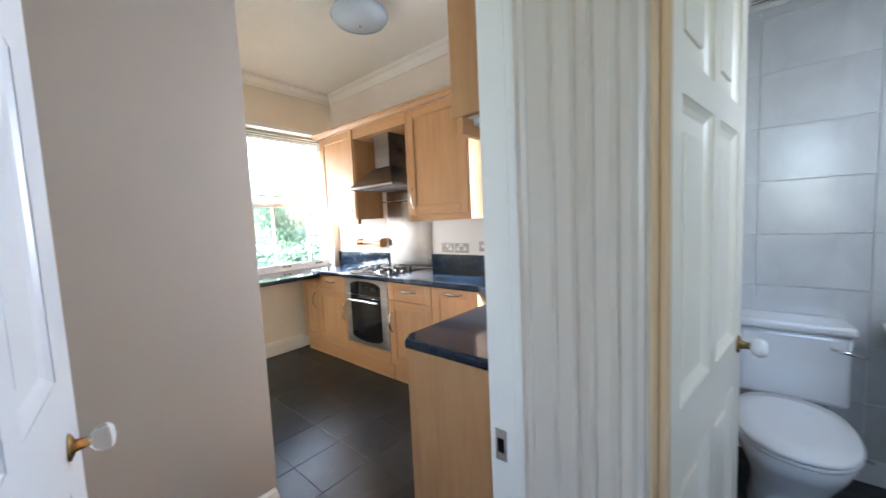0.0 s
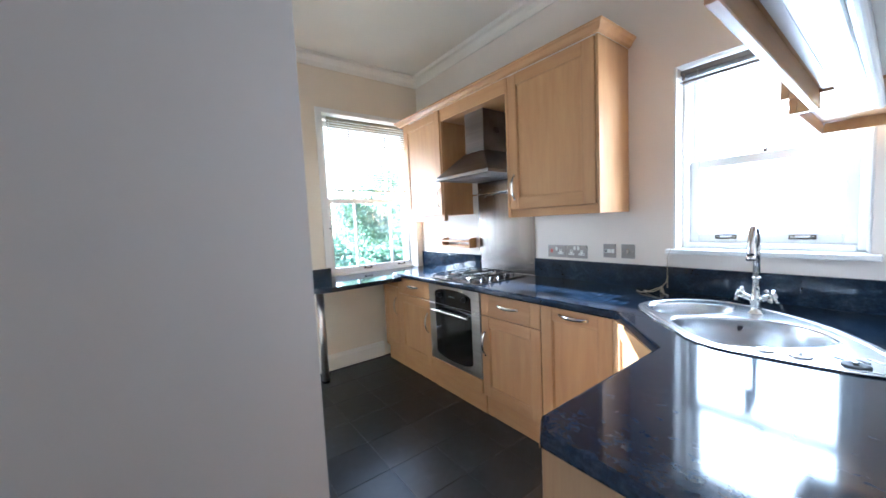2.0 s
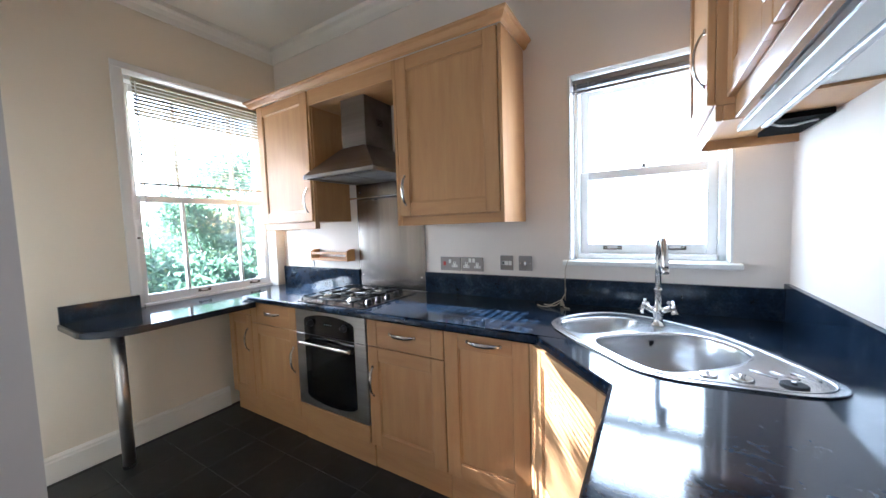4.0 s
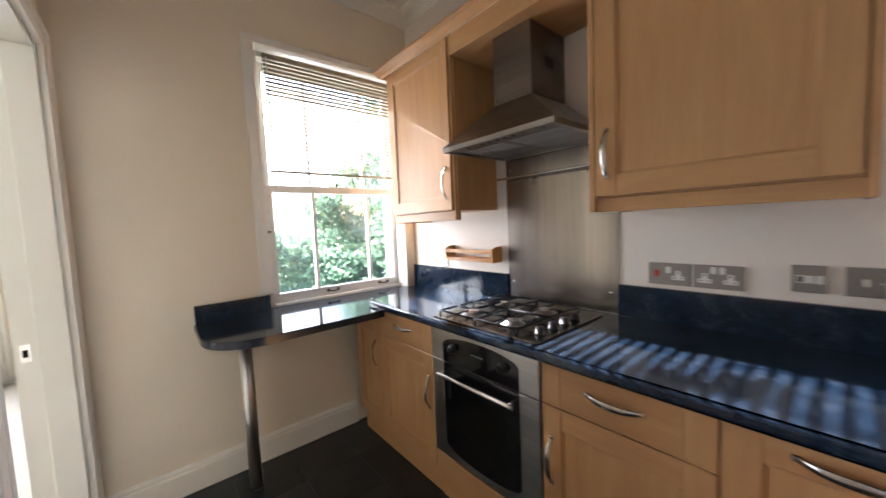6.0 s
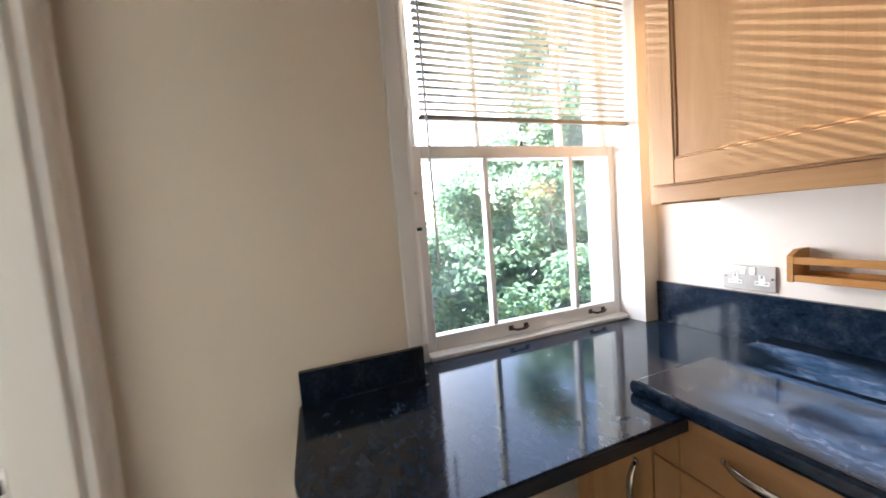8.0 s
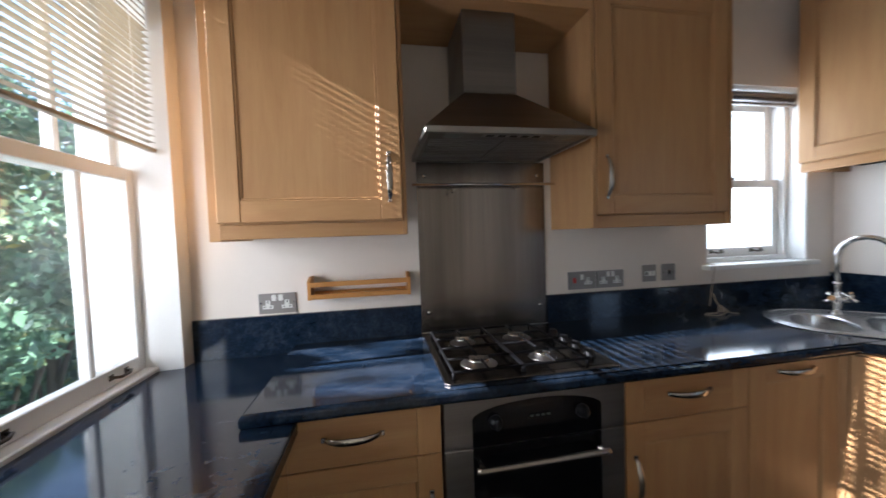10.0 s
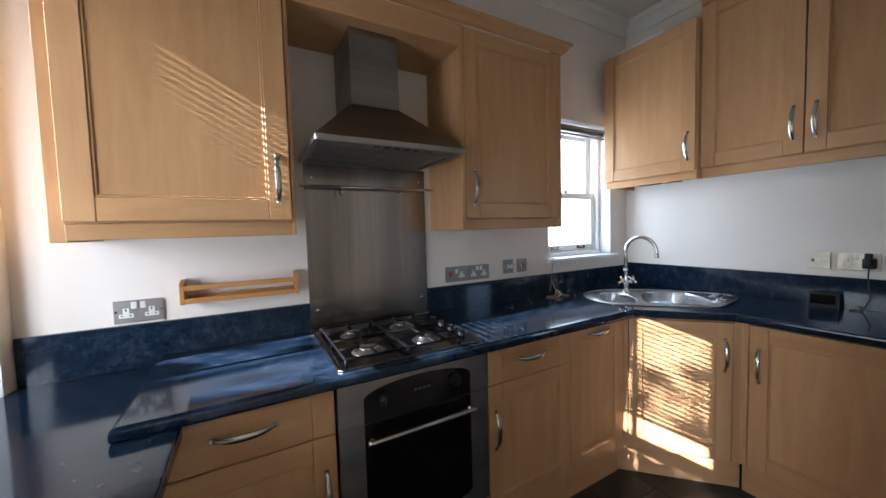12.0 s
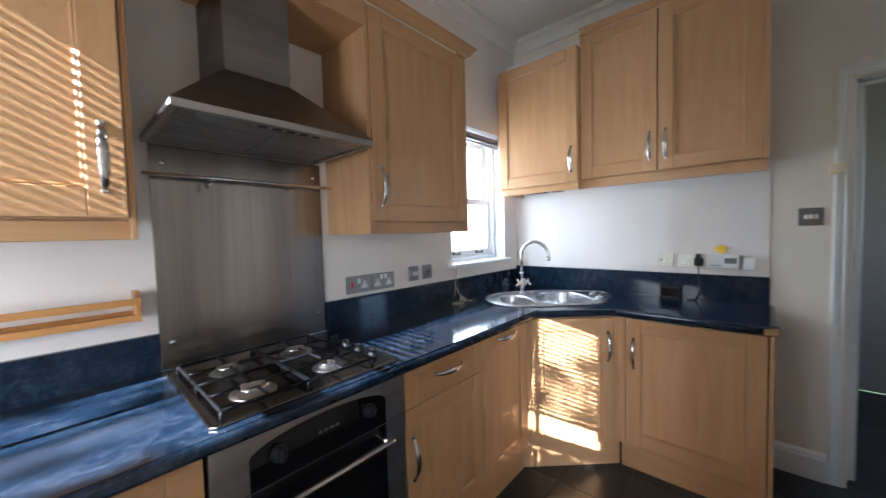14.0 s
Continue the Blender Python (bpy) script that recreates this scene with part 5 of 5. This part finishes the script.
TX, TY = 2.874, -0.30
tap = thing("mixer_tap", "brushed steel swan-neck mixer tap with cross handles", "tap", pose(TX, TY, WT + 0.006, 0, 0, 0))
bm = bmesh.new()
lathe(bm, [(0.026, 0), (0.026, 0.005), (0.019, 0.009), (0.016, 0.03), (0.021, 0.055), (0.018, 0.075), (0.013, 0.085), (0.0125, 0.14), (0.015, 0.143), (0.015, 0.15), (0.011, 0.155)], n=24)
part("tap_body", bm, TAPSTEEL, tap)
bm = bmesh.new()
sp = [(0, 0, 0.15), (0, 0, 0.25)] + [(0.009 * (1 - math.cos(a)), -0.095 * (1 - math.cos(a)), 0.27 + 0.095 * math.sin(a)) for a in [math.pi * i / 14 for i in range(0, 15)]] + [(0.018, -0.192, 0.25)]
tube(bm, sp, 0.011, 14, up=Vector((1, 0, 0)))
lathe(bm, [(0.012, 0), (0.0125, 0.018)], (0.018, -0.192, 0.238), "z", 16)
part("spout", bm, TAPSTEEL, tap)
for s in (-1, 1):
    axis_dir = Vector((0.86 * s, -0.25, 0.42)).normalized()
    bm = bmesh.new()
    tube(bm, [(0, 0, 0.055), axis_dir * 0.055 + Vector((0, 0, 0.055))], 0.011, 12)
    v = part("valve", bm, TAPSTEEL, tap)
    bm = bmesh.new()
    hub = axis_dir * 0.058 + Vector((0, 0, 0.055))
    q = axis_dir.to_track_quat("Z", "Y")
    tube(bm, [hub - axis_dir * 0.008, hub + axis_dir * 0.012], 0.012, 12)
    for k in range(4):
        dv = q @ Vector((math.cos(k * math.pi / 2 + 0.6), math.sin(k * math.pi / 2 + 0.6), 0))
        tube(bm, [hub, hub + dv * 0.018, hub + dv * 0.032], [0.005, 0.0045, 0.0075], 10)
    part("cross_handle", bm, TAPSTEEL, v)

# ---------- odds on the worktop and cabinets ----------
t = thing("energy_monitor", "small black display unit standing on the worktop", "monitor", pose(3.285, -1.115, WT, 0, 0, -84))
bm = bmesh.new()
vprism(bm, [(-0.03, 0), (0.03, 0), (0.012, 0.072), (-0.006, 0.075)], -0.055, 0.055, bev=0.003)
for v in bm.verts:
    v.co = Vector((v.co.y, v.co.x, v.co.z))
part("case", bm, BLACK_PLASTIC, t)
bm = bmesh.new()
box(bm, -0.044, 0.044, -0.002, 0.0, -0.022, 0.026)
o = part("screen", bm, BLACK_GLASS, t)
o.matrix_local = Matrix.Translation((0, -0.0205, 0.038)) @ Matrix.Rotation(radians(-18), 4, "X")
bm = bmesh.new()
tube(bm, [(2.36, -0.10, WT + 0.004), (2.40, -0.13, WT + 0.010), (2.45, -0.09, WT + 0.035), (2.46, -0.06, WT + 0.06), (2.462, -0.05, WT + 0.09)], 0.003, 6)
tube(bm, [(2.33, -0.12, WT + 0.004), (2.37, -0.16, WT + 0.006), (2.43, -0.15, WT + 0.015), (2.455, -0.11, WT + 0.03), (2.47, -0.13, WT + 0.006), (2.50, -0.15, WT + 0.004)], 0.003, 6)
tube(bm, [(2.45, -0.10, WT + 0.04), (2.455, -0.105, WT + 0.006)], [0.004, 0.012], 8)
lone("cord_tangle", bm, CORD, "tangled end of the blind cord on the worktop", "cord")
bm = bmesh.new()
box(bm, 3.07, 3.30, -0.42, -0.08, 2.539, 2.60, 0.012, seg=2)
lone("carton", bm, WHITE_PLASTIC, "flat white carton lying on the wall cabinet", "carton")

# strip light and wiring under the double wall cabinet
t = thing("strip_light", "white under-cabinet strip light with a steel housing", "strip light", pose(0, 0, 0))
bm = bmesh.new()
box(bm, 3.105, 3.160, -1.545, -0.33, 1.646, 1.6675, 0.003)
part("housing", bm, WHITE_PLASTIC, t)
bm = bmesh.new()
box(bm, 3.161, 3.183, -1.545, -0.36, 1.640, 1.6675, 0.008, seg=3)
part("diffuser", bm, material("milky diffuser", (0.78, 0.80, 0.82), 0.25), t)
# solid near-black block paints the shade of the open wiring hole
bm = bmesh.new()
box(bm, 3.20, 3.32, -0.42, -0.13, 1.650, 1.6672, 0.0)
part("wiring_hole_shade", bm, DARK, t)
bm = bmesh.new()
tube(bm, [(3.175, -0.40, 1.645), (3.21, -0.36, 1.642), (3.25, -0.33, 1.644), (3.30, -0.36, 1.648)], 0.004, 8)
part("cable", bm, WHITE_PLASTIC, t)


# ---------- doors, hall and cloakroom ----------
def panelled_door(name, label, m, w, h, mat, panels, knob_x, knob_z, glass_knob=True):
    """A panelled leaf: local x from the hinge, y through its thickness (0 to 0.04). panels: (x0, x1, z0, z1)."""
    t = thing(name, label, "door", m)
    xs = sorted({0.0, w, *(p[0] for p in panels), *(p[1] for p in panels)})
    zs = sorted({0.004, h, *(p[2] for p in panels), *(p[3] for p in panels)})
    bm = bmesh.new()
    for i in range(len(xs) - 1):
        for j in range(len(zs) - 1):
            sunk = any(p[0] - 1e-6 <= xs[i] and xs[i + 1] <= p[1] + 1e-6 and p[2] - 1e-6 <= zs[j] and zs[j + 1] <= p[3] + 1e-6 for p in panels)
            if not sunk:
                box(bm, xs[i], xs[i + 1], 0, 0.04, zs[j], zs[j + 1])
    bmesh.ops.remove_doubles(bm, verts=bm.verts, dist=1e-5)
    part("leaf_frame", bm, mat, t)
    for x0, x1, z0, z1 in panels:
        bm = bmesh.new()
        box(bm, x0, x1, 0.014, 0.026, z0, z1)
        for ya, yb, yc in ((0.002, 0.014, 0.009), (0.038, 0.026, 0.031)):
            # moulding frame sloping into the panel
            o = [(x0, z0), (x1, z0), (x1, z1), (x0, z1)]
            k = 0.022
            q = [(x0 + k, z0 + k), (x1 - k, z0 + k), (x1 - k, z1 - k), (x0 + k, z1 - k)]
            k = 0.010
            r = [(x0 + k, z0 + k), (x1 - k, z0 + k), (x1 - k, z1 - k), (x0 + k, z1 - k)]
            a = [bm.verts.new((x, ya, z)) for x, z in o]
            c = [bm.verts.new((x, yc, z)) for x, z in r]
            b = [bm.verts.new((x, yb, z)) for x, z in q]
            for i in range(4):
                bm.faces.new((a[i], a[(i + 1) % 4], c[(i + 1) % 4], c[i]))
                bm.faces.new((c[i], c[(i + 1) % 4], b[(i + 1) % 4], b[i]))
            # raised field
            k = 0.055
            box(bm, x0 + k, x1 - k, min(yb, yc) if ya < 0.02 else yb, yb if ya < 0.02 else max(yb, yc), z0 + k, z1 - k, 0.002)
        part("panel", bm, mat, t)
    for sg in (-1, 1):
        y0 = 0.0 if sg < 0 else 0.04
        bm = bmesh.new()
        lathe(bm, [(0.026, 0), (0.026, 0.003 * sg), (0.020, 0.006 * sg), (0.012, 0.009 * sg), (0.009, 0.03 * sg)], (knob_x, y0, knob_z), "y", 20)
        ro = part("rose", bm, BRASS, t, "worn brass rose")
        bm = bmesh.new()
        pr = [(0.010, 0.028), (0.020, 0.034), (0.027, 0.046), (0.026, 0.056), (0.018, 0.064), (0.004, 0.066)]
        lathe(bm, [(r, s * sg) for r, s in pr], (knob_x, y0, knob_z), "y", 12 if glass_knob else 20)
        part("knob", bm, KNOBGLASS if glass_knob else CERAMIC, ro, "clear faceted glass knob" if glass_knob else "white china knob")
    bm = bmesh.new()
    box(bm, w, w + 0.0012, 0.010, 0.030, knob_z - 0.06, knob_z + 0.06, 0.0004)
    part("latch_plate", bm, BRASS, t)
    return t


# kitchen door, hinged on the south jamb and standing open into the room
ang = math.degrees(math.atan2(-2.438 + 2.545, 2.62 - 3.328))
panelled_door("door_kitchen", "white panelled kitchen door standing open, with a glass knob", pose(3.328, -2.546, 0, 0, 0, ang), 0.695, 2.03, DOORPAINT,
              [(0.28, 0.53, 1.09, 1.67), (0.08, 0.21, 1.09, 1.67), (0.28, 0.53, 0.22, 0.88), (0.08, 0.21, 0.22, 0.88)], 0.565, 0.950)
# cloakroom door, swung inward
ang = math.degrees(math.atan2(0.69, 0.11))
panelled_door("door_cloakroom", "cream panelled cloakroom door standing open, with a china knob", pose(3.653, -1.822, 0, 0, 0, ang), 0.70, 2.03, DOORCREAM,
              [(0.09, 0.32, 1.62, 1.93), (0.38, 0.61, 1.62, 1.93), (0.09, 0.32, 0.98, 1.55), (0.38, 0.61, 0.98, 1.55), (0.09, 0.32, 0.2, 0.84), (0.38, 0.61, 0.2, 0.84)], 0.655, 0.95, False)

# fluted casing between the two doorways, on the hall side
pil = thing("trim_fluted_casing", "broad fluted beige casing between the two doorways", "door casing", pose(3.441, -1.91, 0), kind="structure")
prof = [(0.000, -0.003), (0.011, -0.008), (0.019, -0.004), (0.025, -0.010), (0.061, -0.012), (0.067, -0.006), (0.073, -0.012), (0.097, -0.014), (0.102, -0.008), (0.110, -0.018),
        (0.126, -0.024), (0.132, -0.018), (0.138, -0.026), (0.158, -0.030), (0.166, -0.022), (0.173, -0.028), (0.186, -0.030), (0.193, -0.018), (0.199, -0.016), (0.201, 0.000), (0.000, 0.000)]
bm = bmesh.new()
a = [bm.verts.new((x, y, 0)) for x, y in prof]
b = [bm.verts.new((x, y, 2.13)) for x, y in prof]
for i in range(len(a)):
    bm.faces.new((a[i], b[i], b[(i + 1) % len(a)], a[(i + 1) % len(a)]))
bm.faces.new(a), bm.faces.new(b)
part("fluted_board", bm, CASEPAINT, pil)
wc_case = casing("trim_casing_cloakroom", pose(0, -1.91, 0), 3.645, 4.40, 2.05, "white moulded casing of the cloakroom doorway", "r")
lining(wc_case, 3.645, 4.40, 0.0, 0.1, 2.05, 0.052, mat=TANSHADE)

# cloakroom tiles, on the back wall
tiles = thing("wall_cloakroom_tiles", "pale grey tiled cloakroom wall with white joints", "wall tiles", pose(3.44, 0, 0), kind="structure")
bm = bmesh.new()
box(bm, 0.0, 1.26, -0.006, -0.001, 0, 2.9)
part("grout_bed", bm, WCGROUT, tiles)
bm = bmesh.new()
box(bm, 0.0016, 0.3984, -0.011, -0.0055, 0.0016, 0.2684, 0.0012)
me = finish("tile", bm, WCTILE)
bm = bmesh.new()
box(bm, 0.0016, 0.0584, -0.011, -0.0055, 0.0016, 0.2684, 0.0012)
me_cut = finish("tile", bm, WCTILE)
for j in range(10):
    for i in range(3):
        piece("tile", me, tiles, (0.12 + i * 0.4 - 0.12 + 0.0, 0, 0.126 + j * 0.27))
    piece("tile", me_cut, tiles, (1.2, 0, 0.126 + j * 0.27))

# toilet
wc = thing("toilet", "white ceramic close-coupled toilet with the lid down", "toilet", pose(3.945, -0.012, 0))


def oval(cy, hw, front, back, z, n=36, e=0.85):
    pts = []
    for i in range(n):
        a = i / n * math.tau
        c, s = math.cos(a), math.sin(a)
        pts.append((hw * math.copysign(abs(c) ** e, c), cy + (back if s > 0 else front) * math.copysign(abs(s) ** e, s), z))
    return pts


def loft(bm, rings):
    vs = [[bm.verts.new(p) for p in r] for r in rings]
    n = len(vs[0])
    for a, b in zip(vs, vs[1:]):
        for i in range(n):
            bm.faces.new((a[i], a[(i + 1) % n], b[(i + 1) % n], b[i])).smooth = True
    bm.faces.new(vs[0][::-1]), bm.faces.new(vs[-1])


bm = bmesh.new()
loft(bm, [oval(-0.40, 0.13, 0.18, 0.22, 0.0), oval(-0.40, 0.115, 0.16, 0.22, 0.08), oval(-0.42, 0.13, 0.20, 0.24, 0.2), oval(-0.45, 0.17, 0.27, 0.26, 0.32), oval(-0.47, 0.185, 0.295, 0.28, 0.395), oval(-0.47, 0.18, 0.29, 0.28, 0.405)])
part("pan", bm, CERAMIC, wc)
bm = bmesh.new()
loft(bm, [oval(-0.47, 0.185, 0.30, 0.25, 0.407), oval(-0.47, 0.192, 0.305, 0.25, 0.415), oval(-0.47, 0.192, 0.305, 0.25, 0.424)])
part("seat", bm, CERAMIC, wc)
bm = bmesh.new()
loft(bm, [oval(-0.47, 0.188, 0.30, 0.25, 0.426), oval(-0.47, 0.194, 0.308, 0.25, 0.434), oval(-0.47, 0.185, 0.298, 0.245, 0.446), oval(-0.47, 0.12, 0.21, 0.18, 0.452)])
part("lid", bm, CERAMIC, wc)
bm = bmesh.new()
box(bm, -0.17, 0.215, -0.20, -0.005, 0.42, 0.755, 0.022, seg=3)
ci = part("cistern", bm, CERAMIC, wc)
bm = bmesh.new()
box(bm, -0.185, 0.23, -0.215, -0.003, 0.757, 0.80, 0.014, seg=3)
part("cistern_lid", bm, CERAMIC, ci)
bm = bmesh.new()
tube(bm, [(0.15, -0.20, 0.70), (0.15, -0.225, 0.70), (0.16, -0.235, 0.70), (0.25, -0.235, 0.685)], 0.008, 10)
part("flush_lever", bm, CHROME, ci)
bm = bmesh.new()
tube(bm, [(0.16, -0.05, 0.42), (0.17, -0.06, 0.25), (0.2, -0.05, 0.14), (0.33, -0.02, 0.12)], 0.008, 10)
lathe(bm, [(0.012, -0.02), (0.012, 0.03)], (0.2, -0.05, 0.14), "z", 12)
part("water_pipe", bm, CHROME, wc)

basin = thing("wash_basin", "small white ceramic wash basin on the cloakroom wall", "basin", pose(4.47, -0.012, 0))
bm = bmesh.new()
loft(bm, [oval(-0.16, 0.06, 0.08, 0.14, 0.60, 28), oval(-0.18, 0.16, 0.15, 0.17, 0.70, 28), oval(-0.2, 0.225, 0.2, 0.19, 0.80, 28), oval(-0.2, 0.23, 0.205, 0.195, 0.825, 28), oval(-0.2, 0.20, 0.17, 0.12, 0.825, 28), oval(-0.2, 0.13, 0.10, 0.08, 0.74, 28)])
part("bowl", bm, CERAMIC, basin)
bm = bmesh.new()
lathe(bm, [(0.018, 0.825), (0.018, 0.88), (0.024, 0.885), (0.024, 0.905), (0.004, 0.91)], (-0.08, -0.05, 0), "z", 14)
tube(bm, [(-0.08, -0.05, 0.86), (-0.08, -0.12, 0.865), (-0.08, -0.13, 0.85)], 0.009, 10)
part("basin_tap", bm, CHROME, basin)
vent = thing("wall_vent", "square white ventilation grille high on the tiles", "vent", pose(3.775, -0.012, 2.33))
bm = bmesh.new()
for x0, x1, z0, z1 in ((0, 0.17, 0, 0.025), (0, 0.17, 0.145, 0.17), (0, 0.025, 0.025, 0.145), (0.145, 0.17, 0.025, 0.145)):
    box(bm, x0, x1, -0.016, 0, z0, z1, 0.002)
part("frame", bm, WHITE_PLASTIC, vent)
bm = bmesh.new()
box(bm, 0.025, 0.145, -0.003, 0, 0.025, 0.145)
part("backing", bm, DARK, vent)
for i in range(8):
    bm = bmesh.new()
    box(bm, 0.026, 0.144, -0.012, -0.004, 0.030 + i * 0.0145, 0.037 + i * 0.0145)
    part("slat", bm, WHITE_PLASTIC, vent)

# ceiling light
lamp = thing("ceiling_light", "frosted blue-white glass dome ceiling light, switched off", "ceiling light", pose(1.70, -0.84, H))
bm = bmesh.new()
lathe(bm, [(0.06, 0), (0.06, -0.02), (0.05, -0.03), (0.03, -0.05)], n=24)
part("ceiling_rose", bm, WHITE_PLASTIC, lamp)
bm = bmesh.new()
lathe(bm, [(0.05, -0.035), (0.13, -0.040), (0.188, -0.060), (0.202, -0.088), (0.18, -0.118), (0.11, -0.140), (0.01, -0.148)], n=40)
part("shade", bm, FROST, lamp)
bm = bmesh.new()
lathe(bm, [(0.012, -0.146), (0.016, -0.152), (0.008, -0.160), (0.001, -0.163)], n=14)
part("finial", bm, CHROME, lamp)


# ---------- out of doors ----------
def glow_sheet(name, pts, strength, label):
    m = bpy.data.materials.new(name)
    m.use_nodes = True
    n, l = m.node_tree.nodes, m.node_tree.links
    n.clear()
    e, o = n.new("ShaderNodeEmission"), n.new("ShaderNodeOutputMaterial")
    e.inputs[0].default_value, e.inputs[1].default_value = (0.90, 0.96, 1.0, 1), strength
    l.new(e.outputs[0], o.inputs[0])
    bm = bmesh.new()
    bm.faces.new([bm.verts.new(p) for p in pts])
    return lone(name, bm, m, label, "backdrop", "structure")


glow_sheet("backdrop_north", [(-1.0, 9, -3.2), (40, 9, -3.2), (40, 9, 14), (-1.0, 9, 14)], 1.05, "bright hazy sky beyond the sink window")
glow_sheet("backdrop_bay", [(-12, -2.6, -3.2), (-12, -16, -3.2), (-12, -16, 9), (-12, -2.6, 9)], 1.0, "bright hazy sky beyond the bay window")

rng = np.random.default_rng(7)


def tree(x, y, base, height, spread, crown_z, leaves, size, label, name="tree", clumps=26):
    t = thing(name, label, name, pose(x, y, base))
    bm = bmesh.new()
    top = height * 0.8
    pts = [(0.04 * math.sin(i * 1.7) * i, 0.04 * math.cos(i * 2.1) * i, top * i / 6) for i in range(7)]
    tube(bm, pts, [0.12 * (1 - i / 8) for i in range(7)], 9)
    centres = []
    for k in range(clumps):
        a, r = k * 2.399 + x, spread * math.sqrt((k + 0.5) / clumps)
        zz = crown_z + (height - crown_z) * (0.5 + 0.5 * math.sin(k * 1.3 + y)) * math.sqrt(max(0.05, 1 - (r / spread) ** 2 * 0.75))
        c = Vector((r * math.cos(a), r * math.sin(a), zz))
        centres.append(c)
        if k % 3 == 0:
            s = Vector(pts[min(6, 2 + k % 4)])
            tube(bm, [s, s.lerp(c, 0.5) + Vector((0, 0, -0.1)), c], [0.04, 0.025, 0.01], 6)
    part("trunk", bm, BARK, t)
    per = leaves // clumps
    C = np.repeat(np.array([c[:] for c in centres]), per, axis=0)
    n = len(C)
    d = rng.normal(size=(n, 3))
    d /= np.linalg.norm(d, axis=1)[:, None]
    P = C + d * (rng.random((n, 1)) ** 0.45) * spread * 0.36 * np.array([1, 1, 0.75])
    u = rng.normal(size=(n, 3))
    u /= np.linalg.norm(u, axis=1)[:, None]
    v = np.cross(u, rng.normal(size=(n, 3)))
    v /= np.linalg.norm(v, axis=1)[:, None]
    s = size * (0.6 + 0.8 * rng.random((n, 1)))
    V = np.stack([P - u * s, P + v * s * 0.45, P + u * s, P - v * s * 0.45], axis=1).reshape(-1, 3)
    me = bpy.data.meshes.new("crown")
    me.from_pydata(V.tolist(), [], np.arange(n * 4).reshape(-1, 4).tolist())
    me.materials.append(LEAF)
    ob = new("crown", me)
    ob.parent = t
    tagged(ob, "crown of many small green leaves", kind="stuff")
    return t


tree(-2.7, 1.75, -3.2, 5.0, 1.15, 2.0, 12000, 0.05, "leafy green shrub close to the kitchen window", clumps=20)
tree(-3.2, 3.4, -3.2, 6.6, 1.9, 2.2, 24000, 0.062, "leafy green tree outside the kitchen window")
tree(-5.6, 2.4, -3.2, 5.4, 1.9, 1.8, 20000, 0.07, "leafy green tree outside the kitchen window")
tree(-4.6, 0.7, -3.2, 4.3, 1.5, 1.6, 15000, 0.062, "bushy green tree below the kitchen window")
tree(-1.9, 5.6, -3.2, 8.0, 2.2, 2.4, 22000, 0.07, "tall leafy tree beyond the corner of the house")
tree(-8.5, 4.6, -3.2, 7.2, 2.6, 2.0, 12000, 0.08, "broad leafy tree farther down the garden")
tree(-8.0, 0.2, -3.2, 4.4, 2.0, 1.4, 8000, 0.075, "low leafy tree farther down the garden")

# added out of view to keep the sun off the lower sash
tree(-6.6, -0.9, -3.2, 8.1, 1.05, 5.0, 22000, 0.07, "unseen slender leafy tree added to block low sun", clumps=30)

tree(-6.3, 4.9, -3.2, 9.2, 2.1, 2.0, 26000, 0.075, "tall dense leafy tree at the side of the garden", clumps=40)
# thin crown added out of view, breaks up the sun patches indoors
tree(-9.4, -1.05, -3.2, 11.4, 1.35, 8.7, 700, 0.075, "unseen airy tree with thin foliage added to dapple the sun", clumps=30)

# ---------- floor tiles ----------
P = 0.302
bm = bmesh.new()
box(bm, 0.0018, P - 0.0018, 0.0018, P - 0.0018, -0.008, 0.0, 0.0006)
me = finish("floor_tile", bm, TILE)
for i in range(11):
    for j in range(9):
        x, y = 0.048 + i * P, -2.538 + j * P
        if x > 3.2 or y > -0.5 or (y < -1.75 and x < 1.5) or (x > 2.65 and y > -1.35):
            continue
        piece("tile", me, floor, (x, y, 0))
bm = bmesh.new()
for i in range(-1, 17):
    for j in range(-5, 10):
        x, y = 0.048 + i * P, -2.538 + j * P
        near = not (x > 3.2 or y > -0.5 or (y < -1.75 and x < 1.5) or (x > 2.65 and y > -1.35)) and 0 <= i < 11 and 0 <= j < 9
        if near or x < 0.0 or x + P > 4.99 or y < -3.7 or y + P > -0.005 or (x < 2.0 and y < -1.9):
            continue
        box(bm, x + 0.002, x + P - 0.002, y + 0.002, y + P - 0.002, -0.008, 0.0)
rest = part("tile_rest", bm, TILE, floor)
tagged(rest, "dark slate tiles along the edges", kind="stuff")
